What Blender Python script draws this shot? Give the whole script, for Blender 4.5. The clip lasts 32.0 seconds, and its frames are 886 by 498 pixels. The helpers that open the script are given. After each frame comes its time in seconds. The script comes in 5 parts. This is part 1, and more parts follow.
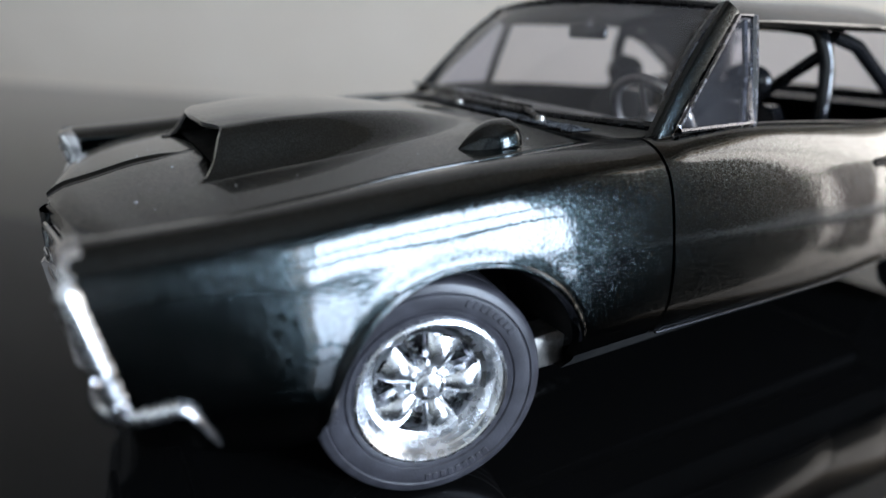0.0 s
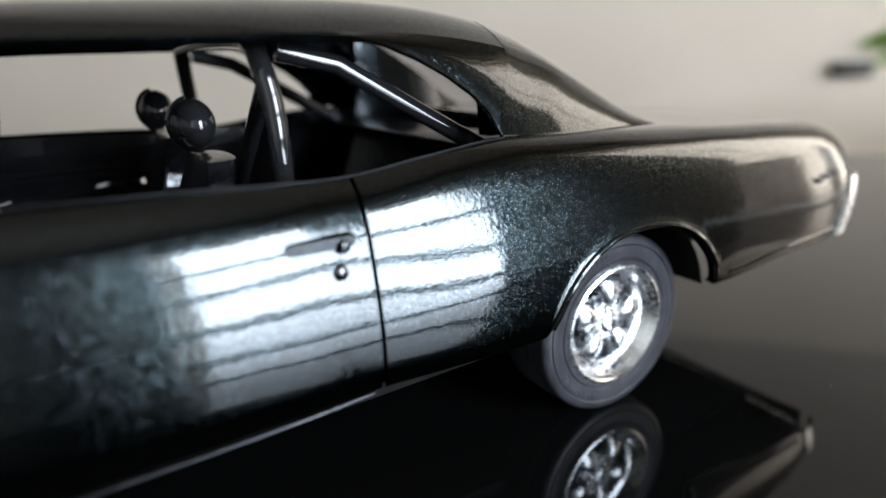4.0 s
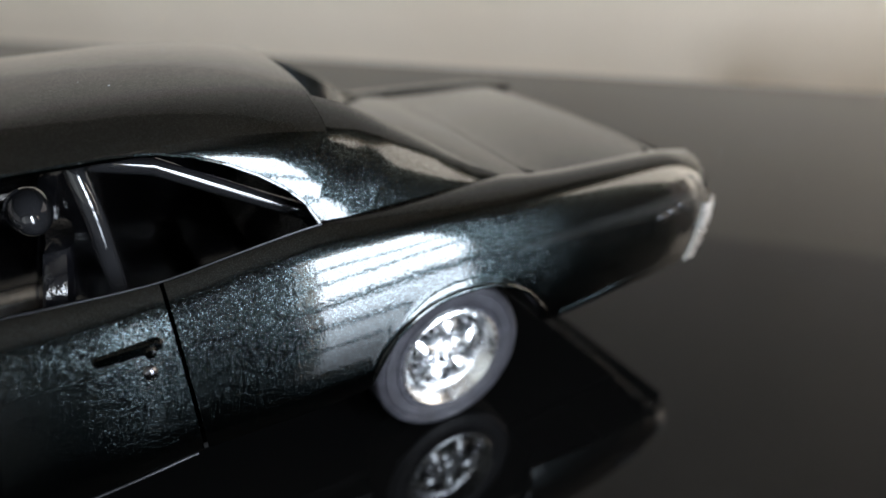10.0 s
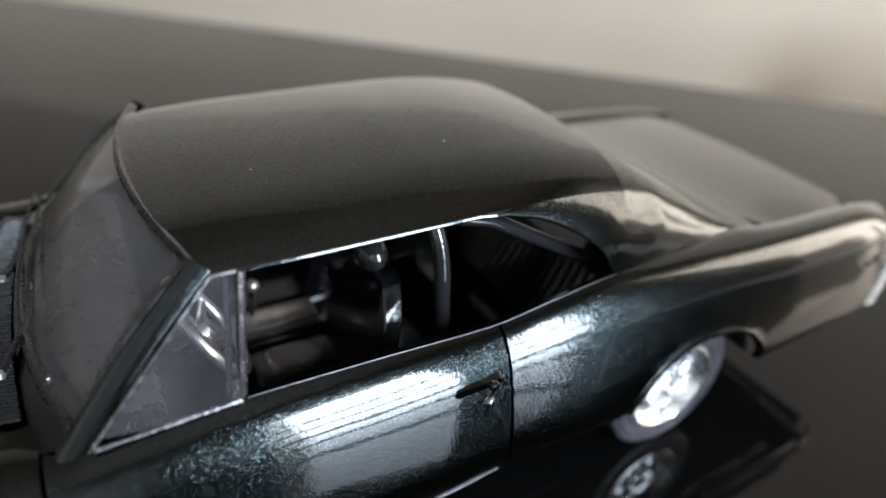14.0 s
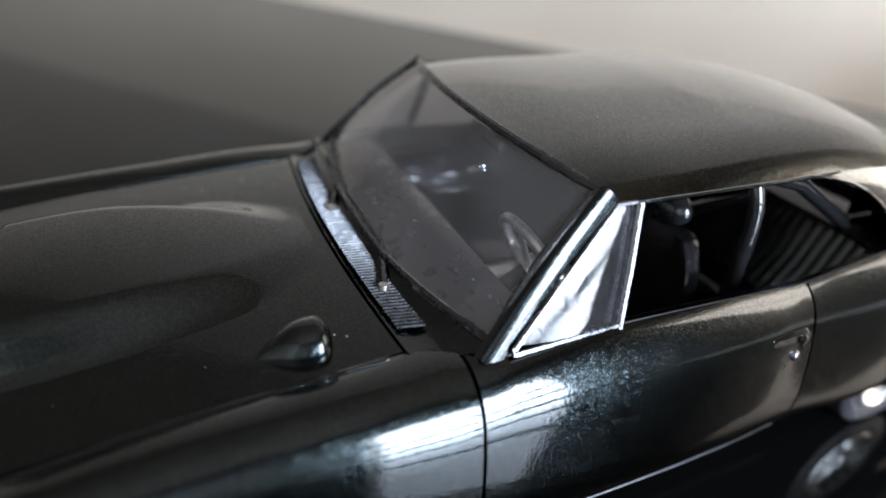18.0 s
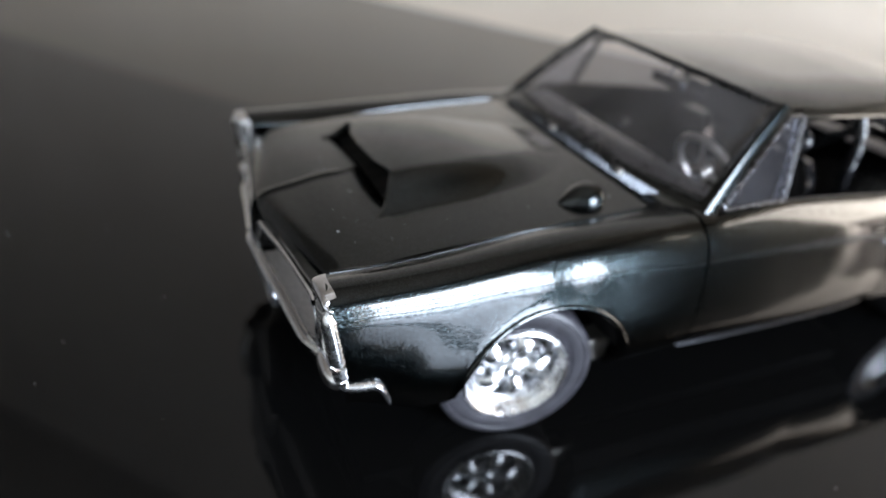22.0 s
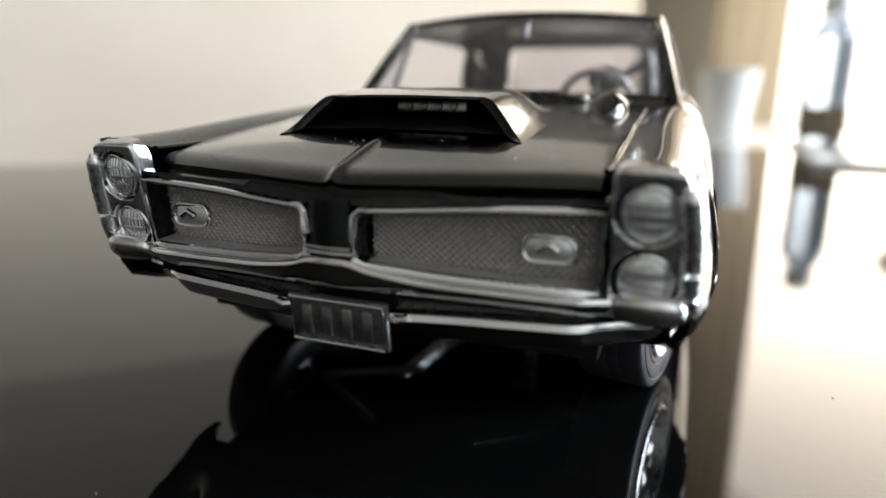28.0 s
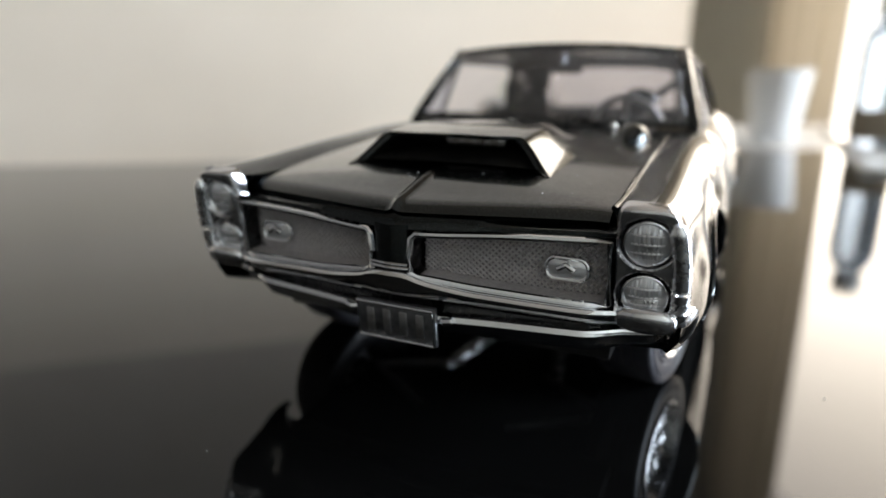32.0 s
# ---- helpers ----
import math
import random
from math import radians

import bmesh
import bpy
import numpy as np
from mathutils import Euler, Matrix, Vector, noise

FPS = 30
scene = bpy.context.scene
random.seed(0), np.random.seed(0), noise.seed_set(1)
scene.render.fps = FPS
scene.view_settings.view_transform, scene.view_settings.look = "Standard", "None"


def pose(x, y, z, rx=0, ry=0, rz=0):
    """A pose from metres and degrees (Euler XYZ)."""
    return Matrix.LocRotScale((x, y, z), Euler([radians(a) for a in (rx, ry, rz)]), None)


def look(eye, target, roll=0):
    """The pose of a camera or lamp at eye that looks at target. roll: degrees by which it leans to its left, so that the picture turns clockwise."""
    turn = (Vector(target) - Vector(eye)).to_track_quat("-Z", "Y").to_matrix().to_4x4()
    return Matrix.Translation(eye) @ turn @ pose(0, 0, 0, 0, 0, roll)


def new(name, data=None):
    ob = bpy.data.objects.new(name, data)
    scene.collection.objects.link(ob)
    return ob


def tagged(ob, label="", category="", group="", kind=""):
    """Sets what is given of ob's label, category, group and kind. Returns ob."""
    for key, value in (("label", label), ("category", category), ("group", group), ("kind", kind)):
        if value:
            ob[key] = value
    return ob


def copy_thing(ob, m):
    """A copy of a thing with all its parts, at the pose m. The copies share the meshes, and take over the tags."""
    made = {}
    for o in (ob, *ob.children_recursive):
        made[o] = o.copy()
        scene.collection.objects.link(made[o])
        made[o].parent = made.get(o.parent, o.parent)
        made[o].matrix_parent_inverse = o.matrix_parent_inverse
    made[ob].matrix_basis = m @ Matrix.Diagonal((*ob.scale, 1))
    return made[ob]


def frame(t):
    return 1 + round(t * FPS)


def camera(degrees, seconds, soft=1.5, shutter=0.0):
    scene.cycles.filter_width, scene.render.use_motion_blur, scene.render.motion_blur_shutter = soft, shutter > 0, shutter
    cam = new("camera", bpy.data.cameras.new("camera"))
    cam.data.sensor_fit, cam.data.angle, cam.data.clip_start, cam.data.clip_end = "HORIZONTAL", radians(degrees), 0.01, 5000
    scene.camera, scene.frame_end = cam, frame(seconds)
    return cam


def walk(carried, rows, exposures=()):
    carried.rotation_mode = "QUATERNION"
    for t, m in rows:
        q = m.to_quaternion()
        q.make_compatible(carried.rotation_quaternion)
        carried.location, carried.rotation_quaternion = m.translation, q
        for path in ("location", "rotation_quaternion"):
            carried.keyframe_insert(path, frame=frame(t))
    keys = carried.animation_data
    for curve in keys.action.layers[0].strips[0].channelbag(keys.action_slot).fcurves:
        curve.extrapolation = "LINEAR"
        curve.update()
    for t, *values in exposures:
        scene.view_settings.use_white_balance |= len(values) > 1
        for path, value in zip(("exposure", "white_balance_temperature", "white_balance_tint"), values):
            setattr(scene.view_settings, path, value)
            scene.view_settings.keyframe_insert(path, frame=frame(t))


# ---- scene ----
cam = camera(70.32, 32.0)
# seconds, eye, target, lean
PATH = [
    (0.0, (-0.08955, -0.08490, 0.05060), (-0.04230, -0.00308, 0.01760), 1.70),
    (0.5, (-0.07962, -0.08152, 0.05424), (-0.03329, 0.00021, 0.01997), 0.01),
    (1.0, (-0.06744, -0.08385, 0.05357), (-0.02272, -0.00100, 0.01986), -0.01),
    (1.5, (-0.05544, -0.08421, 0.05440), (-0.01031, -0.00166, 0.02051), -0.39),
    (2.0, (-0.04385, -0.08553, 0.05246), (0.00231, -0.00319, 0.01944), -0.46),
    (2.5, (-0.03433, -0.08778, 0.05250), (0.01216, -0.00521, 0.02056), -0.53),
    (3.0, (-0.02614, -0.09027, 0.05289), (0.02287, -0.00872, 0.02212), -0.68),
    (3.5, (-0.01438, -0.09154, 0.05167), (0.03280, -0.00853, 0.02194), -1.16),
    (4.0, (-0.00330, -0.09093, 0.05079), (0.04555, -0.00896, 0.02088), -1.74),
    (4.5, (0.00693, -0.09330, 0.05213), (0.05527, -0.01088, 0.02261), -1.67),
    (6.5, (0.02850, -0.09302, 0.03835), (0.07942, -0.01186, 0.00974), -0.97),
    (7.0, (0.02878, -0.09298, 0.03793), (0.08007, -0.01193, 0.00966), -0.48),
    (7.5, (0.02642, -0.09260, 0.03773), (0.07639, -0.01045, 0.01025), -1.11),
    (8.0, (0.02514, -0.09150, 0.04143), (0.07408, -0.00899, 0.01319), -2.07),
    (8.5, (0.02199, -0.09190, 0.05217), (0.07088, -0.01007, 0.02193), -2.38),
    (9.0, (0.02224, -0.09408, 0.06316), (0.07003, -0.01458, 0.02579), -2.08),
    (9.5, (0.02085, -0.09735, 0.06943), (0.06725, -0.02014, 0.02601), -1.36),
    (10.0, (0.01826, -0.10118, 0.07699), (0.06237, -0.02560, 0.02859), -0.60),
    (10.5, (0.01530, -0.09705, 0.08666), (0.05945, -0.02407, 0.03445), 0.67),
    (11.0, (0.01532, -0.09245, 0.09240), (0.06021, -0.02051, 0.03939), 1.81),
    (11.5, (0.01383, -0.09187, 0.09493), (0.05796, -0.01939, 0.04202), 1.32),
    (12.0, (0.01288, -0.09175, 0.09530), (0.05700, -0.01928, 0.04236), 1.23),
    (12.5, (0.00854, -0.09167, 0.09483), (0.05112, -0.01842, 0.04172), 1.25),
    (13.0, (-0.00187, -0.08641, 0.09254), (0.04190, -0.01358, 0.03981), 3.01),
    (13.5, (-0.01113, -0.08630, 0.09185), (0.03113, -0.01224, 0.03960), 2.54),
    (14.0, (-0.01838, -0.08446, 0.09018), (0.02422, -0.01058, 0.03795), 3.01),
    (14.5, (-0.02431, -0.08354, 0.08928), (0.01790, -0.00928, 0.03729), 3.21),
    (16.5, (-0.04229, -0.07873, 0.08680), (-0.00112, -0.00421, 0.03434), 4.83),
    (17.0, (-0.04797, -0.07718, 0.08580), (-0.00800, -0.00200, 0.03336), 4.66),
    (17.5, (-0.05233, -0.07492, 0.08554), (-0.01257, 0.00042, 0.03316), 5.07),
    (18.0, (-0.05838, -0.07370, 0.08331), (-0.01812, 0.00164, 0.03131), 6.26),
    (18.5, (-0.06645, -0.07224, 0.08233), (-0.02788, 0.00348, 0.02962), 6.17),
    (19.0, (-0.07181, -0.07052, 0.07815), (-0.03246, 0.00517, 0.02597), 8.02),
    (19.5, (-0.07521, -0.06791, 0.07368), (-0.03697, 0.00779, 0.02071), 8.23),
    (20.0, (-0.07964, -0.06678, 0.06950), (-0.04179, 0.00906, 0.01643), 8.81),
    (20.5, (-0.08557, -0.06866, 0.07025), (-0.04508, 0.00603, 0.01750), 9.61),
    (21.0, (-0.09486, -0.07521, 0.07460), (-0.05484, 0.00004, 0.02230), 8.98),
    (21.5, (-0.10321, -0.08471, 0.07617), (-0.06170, -0.00984, 0.02449), 9.24),
    (22.0, (-0.11090, -0.09355, 0.07973), (-0.06892, -0.01825, 0.02905), 9.06),
    (22.5, (-0.11223, -0.09369, 0.08126), (-0.06963, -0.01844, 0.03103), 9.08),
    (23.0, (-0.11057, -0.09094, 0.07762), (-0.06687, -0.01609, 0.02774), 8.81),
    (23.5, (-0.10999, -0.08712, 0.07217), (-0.06351, -0.01325, 0.02336), 8.70),
    (24.0, (-0.11426, -0.08369, 0.06613), (-0.06383, -0.01106, 0.01942), 8.36),
    (24.5, (-0.11782, -0.07835, 0.05744), (-0.06051, -0.00826, 0.01496), 8.95),
    (25.0, (-0.12118, -0.07440, 0.04987), (-0.05694, -0.00753, 0.01242), 7.99),
    (25.5, (-0.12515, -0.06532, 0.04387), (-0.05456, -0.00341, 0.00945), 5.83),
    (27.5, (-0.13902, -0.03958, 0.03530), (-0.05351, 0.00266, 0.00525), 0.28),
    (28.0, (-0.14943, -0.03324, 0.03965), (-0.05859, 0.00120, 0.01594), 0.69),
    (28.5, (-0.16529, -0.02610, 0.04221), (-0.07113, -0.00129, 0.01944), 1.58),
    (29.0, (-0.17252, -0.02775, 0.04191), (-0.07929, -0.00147, 0.01706), 0.40),
    (29.5, (-0.17389, -0.02664, 0.04242), (-0.08062, -0.00080, 0.01727), 0.58),
    (30.0, (-0.17316, -0.02930, 0.03945), (-0.07971, -0.00138, 0.01739), -0.20),
    (30.5, (-0.17384, -0.02674, 0.04025), (-0.08067, 0.00063, 0.01635), 0.06),
    (31.0, (-0.17144, -0.02973, 0.04113), (-0.07856, -0.00001, 0.01898), 0.33),
    (31.5, (-0.16935, -0.03316, 0.04251), (-0.07869, 0.00092, 0.01761), 1.28),
    (32.0, (-0.16254, -0.03883, 0.04612), (-0.07465, 0.00191, 0.02131), 0.80),
]
walk(cam, [(t, look(eye, target, roll)) for t, eye, target, roll in PATH],
     [(0.0, 0.25, 6000, 13), (1.0, 0.34, 6050, 13), (2.0, 0.42, 6150, 13), (3.0, 0.40, 6250, 13), (4.0, 0.24, 6550, 13), (7.0, 0.08, 6500, 13), (8.0, 0.14, 6500, 13), (10.0, 0.32, 6650, 13), (13.0, 0.64, 6700, 13), (14.0, 0.64, 6600, 13),
      (17.0, 0.70, 6350, 14), (21.0, 0.76, 6450, 15), (23.0, 0.60, 6400, 15), (25.0, 0.34, 6250, 13), (28.0, 0.66, 6800, 12), (32.0, 0.46, 6650, 12)])
# a shallow depth of field, as close-up film has
cam.data.dof.use_dof = True
cam.data.dof.focus_distance = 0.076
cam.data.dof.aperture_fstop = 11.0

# ---- light ----
S = 0.04                       # the model is a twenty-fifth of the car's size
U = Vector((0.68, -0.7332, 0.0))   # along the back wall, towards the window
N = Vector((0.7332, 0.68, 0.0))    # towards the back wall


def room(u, n, z):
    return U * u + N * n + Vector((0, 0, z))


world = bpy.data.worlds.new("daylight")
scene.world = world
world.use_nodes = True
sky = world.node_tree.nodes.new("ShaderNodeTexSky")
sky.sky_type, sky.sun_disc, sky.sun_elevation, sky.sun_rotation = "NISHITA", False, radians(62), radians(130)
world.node_tree.links.new(sky.outputs[0], world.node_tree.nodes["Background"].inputs[0])
world.node_tree.nodes["Background"].inputs[1].default_value = 0.15


def window_light(name, u, n, z, width, height, watts, colour):
    data = bpy.data.lights.new(name, "AREA")
    data.shape, data.size, data.size_y, data.energy, data.color = "RECTANGLE", width, height, watts, colour
    ob = new(name, data)
    ob.matrix_world = look(room(u, n, z), room(u - 1, n, z))
    return ob


WALL_U = 1.30
window_light("window_light", WALL_U + 0.18, -0.62, 0.515, 0.64, 1.03, 70.0, (0.74, 0.87, 1.0))
window_light("window_light", WALL_U + 0.18, 0.815, 0.60, 0.87, 1.40, 12.0, (1.0, 0.88, 0.72))


def backdrop():
    m = bpy.data.materials.new("overcast_light")
    m.use_nodes = True
    b = m.node_tree.nodes["Principled BSDF"]
    b.inputs["Base Color"].default_value = (0.9, 0.9, 0.88, 1)
    b.inputs["Emission Color"].default_value = (1.0, 0.96, 0.88, 1)
    b.inputs["Emission Strength"].default_value = 1.5
    bm = bmesh.new()
    bm.faces.new([bm.verts.new(room(2.4, n, z)) for n, z in ((-0.6, -0.7), (3.2, -0.7), (3.2, 1.9), (-0.6, 1.9))])
    me = bpy.data.meshes.new("backdrop")
    bm.to_mesh(me)
    bm.free()
    me.materials.append(m)
    return tagged(new("backdrop", me), "plain bright overcast sky outside the window", "sky", kind="structure")


backdrop()


# ---- materials ----
def material(name, colour=(0.5, 0.5, 0.5), rough=0.5, metal=0.0, coat=0.0, ior=1.5):
    m = bpy.data.materials.new(name)
    m.use_nodes = True
    b = m.node_tree.nodes["Principled BSDF"]
    b.inputs["Base Color"].default_value = (*colour, 1)
    b.inputs["Roughness"].default_value = rough
    b.inputs["Metallic"].default_value = metal
    b.inputs["Coat Weight"].default_value = coat
    b.inputs["Coat Roughness"].default_value = 0.03
    b.inputs["IOR"].default_value = ior
    return m


def node(m, kind, **values):
    n = m.node_tree.nodes.new(kind)
    for key, value in values.items():
        n.inputs[key].default_value = value
    return n


def wire(m, a, out, b, inp):
    m.node_tree.links.new(a.outputs[out], b.inputs[inp])


def coords(m):
    return m.node_tree.nodes.new("ShaderNodeTexCoord")


def mottle(m, scale, low, high, spot="Base Color", detail=6.0, at=(0.35, 0.65)):
    """Varies a colour or a number of the surface with a noise of that scale, per metre."""
    n = node(m, "ShaderNodeTexNoise", Scale=scale, Detail=detail)
    wire(m, coords(m), "Object", n, "Vector")
    r = m.node_tree.nodes.new("ShaderNodeValToRGB")
    r.color_ramp.elements[0].position, r.color_ramp.elements[1].position = at
    lo = (*low, 1) if isinstance(low, tuple) else (low, low, low, 1)
    hi = (*high, 1) if isinstance(high, tuple) else (high, high, high, 1)
    r.color_ramp.elements[0].color, r.color_ramp.elements[1].color = lo, hi
    wire(m, n, "Fac", r, "Fac")
    wire(m, r, "Color", m.node_tree.nodes["Principled BSDF"], spot)
    return r


def relief(m, scale, depth, detail=3.0, coat=False, strength=1.0):
    n = node(m, "ShaderNodeTexNoise", Scale=scale, Detail=detail)
    wire(m, coords(m), "Object", n, "Vector")
    b = node(m, "ShaderNodeBump", Strength=strength, Distance=depth)
    wire(m, n, "Fac", b, "Height")
    wire(m, b, "Normal", m.node_tree.nodes["Principled BSDF"], "Normal")
    if coat:
        wire(m, b, "Normal", m.node_tree.nodes["Principled BSDF"], "Coat Normal")
    return b


def flake_paint(name):
    """Black-green lacquer: metal flakes tilted at random under a clear coat with a little orange peel."""
    m = material(name, rough=0.20, metal=1.0, coat=1.0)
    b = m.node_tree.nodes["Principled BSDF"]
    v = node(m, "ShaderNodeTexVoronoi", Scale=9500.0)
    wire(m, coords(m), "Object", v, "Vector")
    sep = m.node_tree.nodes.new("ShaderNodeSeparateColor")
    wire(m, v, "Color", sep, "Color")
    r = m.node_tree.nodes.new("ShaderNodeValToRGB")
    e = r.color_ramp.elements
    e[0].position, e[0].color = 0.45, (0.003, 0.004, 0.004, 1)
    e[1].position, e[1].color = 1.0, (0.034, 0.044, 0.047, 1)
    wire(m, sep, "Red", r, "Fac")
    wire(m, r, "Color", b, "Base Color")
    geo = m.node_tree.nodes.new("ShaderNodeNewGeometry")
    mid = m.node_tree.nodes.new("ShaderNodeVectorMath")
    mid.operation = "SUBTRACT"
    mid.inputs[1].default_value = (0.5, 0.5, 0.5)
    toss = m.node_tree.nodes.new("ShaderNodeTexWhiteNoise")
    toss.noise_dimensions = "3D"
    wire(m, v, "Color", toss, "Vector")
    wire(m, toss, "Color", mid, 0)
    tilt = m.node_tree.nodes.new("ShaderNodeVectorMath")
    tilt.operation = "MULTIPLY_ADD"
    tilt.inputs[1].default_value = (0.21, 0.21, 0.21)
    wire(m, mid, "Vector", tilt, 0)
    wire(m, geo, "Normal", tilt, 2)
    unit = m.node_tree.nodes.new("ShaderNodeVectorMath")
    unit.operation = "NORMALIZE"
    wire(m, tilt, "Vector", unit, 0)
    peel = node(m, "ShaderNodeTexNoise", Scale=1900.0, Detail=2.0)
    wire(m, coords(m), "Object", peel, "Vector")
    bump = node(m, "ShaderNodeBump", Strength=0.22, Distance=0.00004)
    wire(m, peel, "Fac", bump, "Height")
    sag = node(m, "ShaderNodeTexNoise", Scale=210.0, Detail=1.0)
    wire(m, coords(m), "Object", sag, "Vector")
    wave = node(m, "ShaderNodeBump", Strength=1.0, Distance=0.000022)
    wire(m, sag, "Fac", wave, "Height")
    wire(m, wave, "Normal", bump, "Normal")
    wire(m, bump, "Normal", b, "Coat Normal")
    wire(m, unit, "Vector", b, "Normal")
    b.inputs["Coat IOR"].default_value = 1.42
    return m


PAINT = flake_paint("flake_paint")
CHROME = material("chrome", (0.82, 0.83, 0.85), 0.06, 1.0)
mottle(CHROME, 900.0, 0.04, 0.12, "Roughness")
BEZEL = material("bezel_chrome", (0.86, 0.86, 0.88), 0.18, 1.0)
mottle(BEZEL, 900.0, 0.13, 0.24, "Roughness")
DULL_CHROME = material("dull_chrome", (0.62, 0.62, 0.63), 0.34, 1.0)
mottle(DULL_CHROME, 1200.0, (0.50, 0.49, 0.49), (0.70, 0.69, 0.70))
WHEEL_CHROME = material("wheel_chrome", (0.94, 0.95, 0.97), 0.30, 1.0)
mottle(WHEEL_CHROME, 900.0, 0.20, 0.32, "Roughness")
RUBBER = material("rubber", (0.036, 0.035, 0.041), 0.38)
mottle(RUBBER, 500.0, (0.027, 0.026, 0.031), (0.046, 0.045, 0.053))
relief(RUBBER, 3000.0, 0.00003)
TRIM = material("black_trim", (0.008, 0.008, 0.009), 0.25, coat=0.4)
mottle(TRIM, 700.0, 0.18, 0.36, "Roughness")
CABIN = material("cabin_plastic", (0.005, 0.005, 0.006), 0.12)
mottle(CABIN, 600.0, (0.003, 0.003, 0.004), (0.009, 0.009, 0.010))
relief(CABIN, 1500.0, 0.00004)
DASH = material("dash_vinyl", (0.030, 0.027, 0.026), 0.30)
mottle(DASH, 500.0, 0.24, 0.38, "Roughness")
HEADLINER = material("headliner", (0.05, 0.048, 0.05), 0.12, ior=1.6)
mottle(HEADLINER, 300.0, 0.08, 0.18, "Roughness")
CABIN_GLOSS = material("gloss_plastic", (0.012, 0.012, 0.013), 0.07, coat=0.6)
mottle(CABIN_GLOSS, 600.0, 0.05, 0.12, "Roughness")
UNDER = material("underside", (0.012, 0.012, 0.013), 0.85, ior=1.25)
mottle(UNDER, 300.0, (0.007, 0.007, 0.007), (0.020, 0.019, 0.018))
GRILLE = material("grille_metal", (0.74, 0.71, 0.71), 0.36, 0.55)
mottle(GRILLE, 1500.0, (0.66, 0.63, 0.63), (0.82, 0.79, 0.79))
# the mesh's metal at half its brightness, shade of the recess put into the colour
GRILLE_SHADED = material("grille_shaded", (0.38, 0.36, 0.36), 0.4, 0.5)
mottle(GRILLE_SHADED, 1500.0, (0.32, 0.30, 0.30), (0.46, 0.44, 0.44))
SILVER = material("silver_paint", (0.48, 0.46, 0.43), 0.3, 0.9)
mottle(SILVER, 900.0, (0.38, 0.36, 0.33), (0.56, 0.54, 0.5))
DARK_METAL = material("dark_metal", (0.16, 0.16, 0.17), 0.24, 1.0)
mottle(DARK_METAL, 900.0, 0.18, 0.32, "Roughness")
SILL = material("sill_strip", (0.030, 0.030, 0.033), 0.40, 1.0)
mottle(SILL, 900.0, 0.28, 0.42, "Roughness")
LOUVRE = material("louvre_metal", (0.050, 0.052, 0.056), 0.28, 1.0)
mottle(LOUVRE, 900.0, 0.22, 0.36, "Roughness")
PLATE = material("plate_metal", (0.24, 0.24, 0.25), 0.35, 0.9)
mottle(PLATE, 1200.0, (0.20, 0.20, 0.21), (0.30, 0.30, 0.31))
LENS = material("lamp_lens", (0.78, 0.78, 0.80), 0.20, 0.7)
relief(LENS, 1800.0, 0.00004)


def clear(name, tint, haze=0.02, veil=0.065, gloss=(0.90, 0.09)):
    """Clear plastic: gloss by the angle, a pale veil that imitates reflected haze."""
    m = bpy.data.materials.new(name)
    m.use_nodes = True
    t = m.node_tree
    t.nodes.remove(t.nodes["Principled BSDF"])
    a = node(m, "ShaderNodeBsdfTransparent", Color=(*tint, 1))
    g = node(m, "ShaderNodeBsdfGlossy", Roughness=haze)
    # pale diffuse layer, puts the haze of reflected walls into the colour
    dust = node(m, "ShaderNodeBsdfDiffuse", Color=(0.75, 0.73, 0.78, 1))
    facing = node(m, "ShaderNodeLayerWeight", Blend=0.5)
    power = t.nodes.new("ShaderNodeMath")
    power.operation = "POWER"
    power.inputs[1].default_value = 4.0
    wire(m, facing, "Facing", power, 0)
    shine = t.nodes.new("ShaderNodeMath")
    shine.operation = "MULTIPLY_ADD"
    shine.inputs[1].default_value, shine.inputs[2].default_value = gloss
    wire(m, power, 0, shine, 0)
    n = node(m, "ShaderNodeTexNoise", Scale=70.0, Detail=2.0)
    wire(m, coords(m), "Object", n, "Vector")
    much = t.nodes.new("ShaderNodeMath")
    much.operation = "MULTIPLY"
    much.inputs[1].default_value = veil
    wire(m, n, "Fac", much, 0)
    d = t.nodes.new("ShaderNodeMixShader")
    wire(m, much, 0, d, 0)
    wire(m, a, 0, d, 1)
    wire(m, dust, 0, d, 2)
    x = t.nodes.new("ShaderNodeMixShader")
    wire(m, shine, 0, x, 0)
    wire(m, d, 0, x, 1)
    wire(m, g, 0, x, 2)
    wire(m, x, 0, t.nodes["Material Output"], "Surface")
    return m


GLASS = clear("clear_plastic", (0.90, 0.89, 0.93), 0.03, 0.14)
HAZED = clear("hazed_plastic", (0.86, 0.87, 0.95), 0.06, 0.06, (0.6, 0.03))

TABLE = material("table_lacquer", (0.003, 0.003, 0.003), 0.03, ior=1.36)
mottle(TABLE, 60.0, 0.02, 0.05, "Roughness")
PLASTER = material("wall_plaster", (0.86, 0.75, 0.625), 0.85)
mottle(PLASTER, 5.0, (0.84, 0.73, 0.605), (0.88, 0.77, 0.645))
# the same wall's plaster, darkened to dim its reflection in the table
UPPER = material("dimmed_plaster", (0.58, 0.515, 0.45), 0.85)
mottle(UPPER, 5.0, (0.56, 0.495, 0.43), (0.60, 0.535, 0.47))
# cream wall colour darkened to tan to dim its reflections; also the bottle's label
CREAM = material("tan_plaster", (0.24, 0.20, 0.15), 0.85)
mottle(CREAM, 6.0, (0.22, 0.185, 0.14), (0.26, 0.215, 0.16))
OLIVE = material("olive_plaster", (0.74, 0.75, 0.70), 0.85)
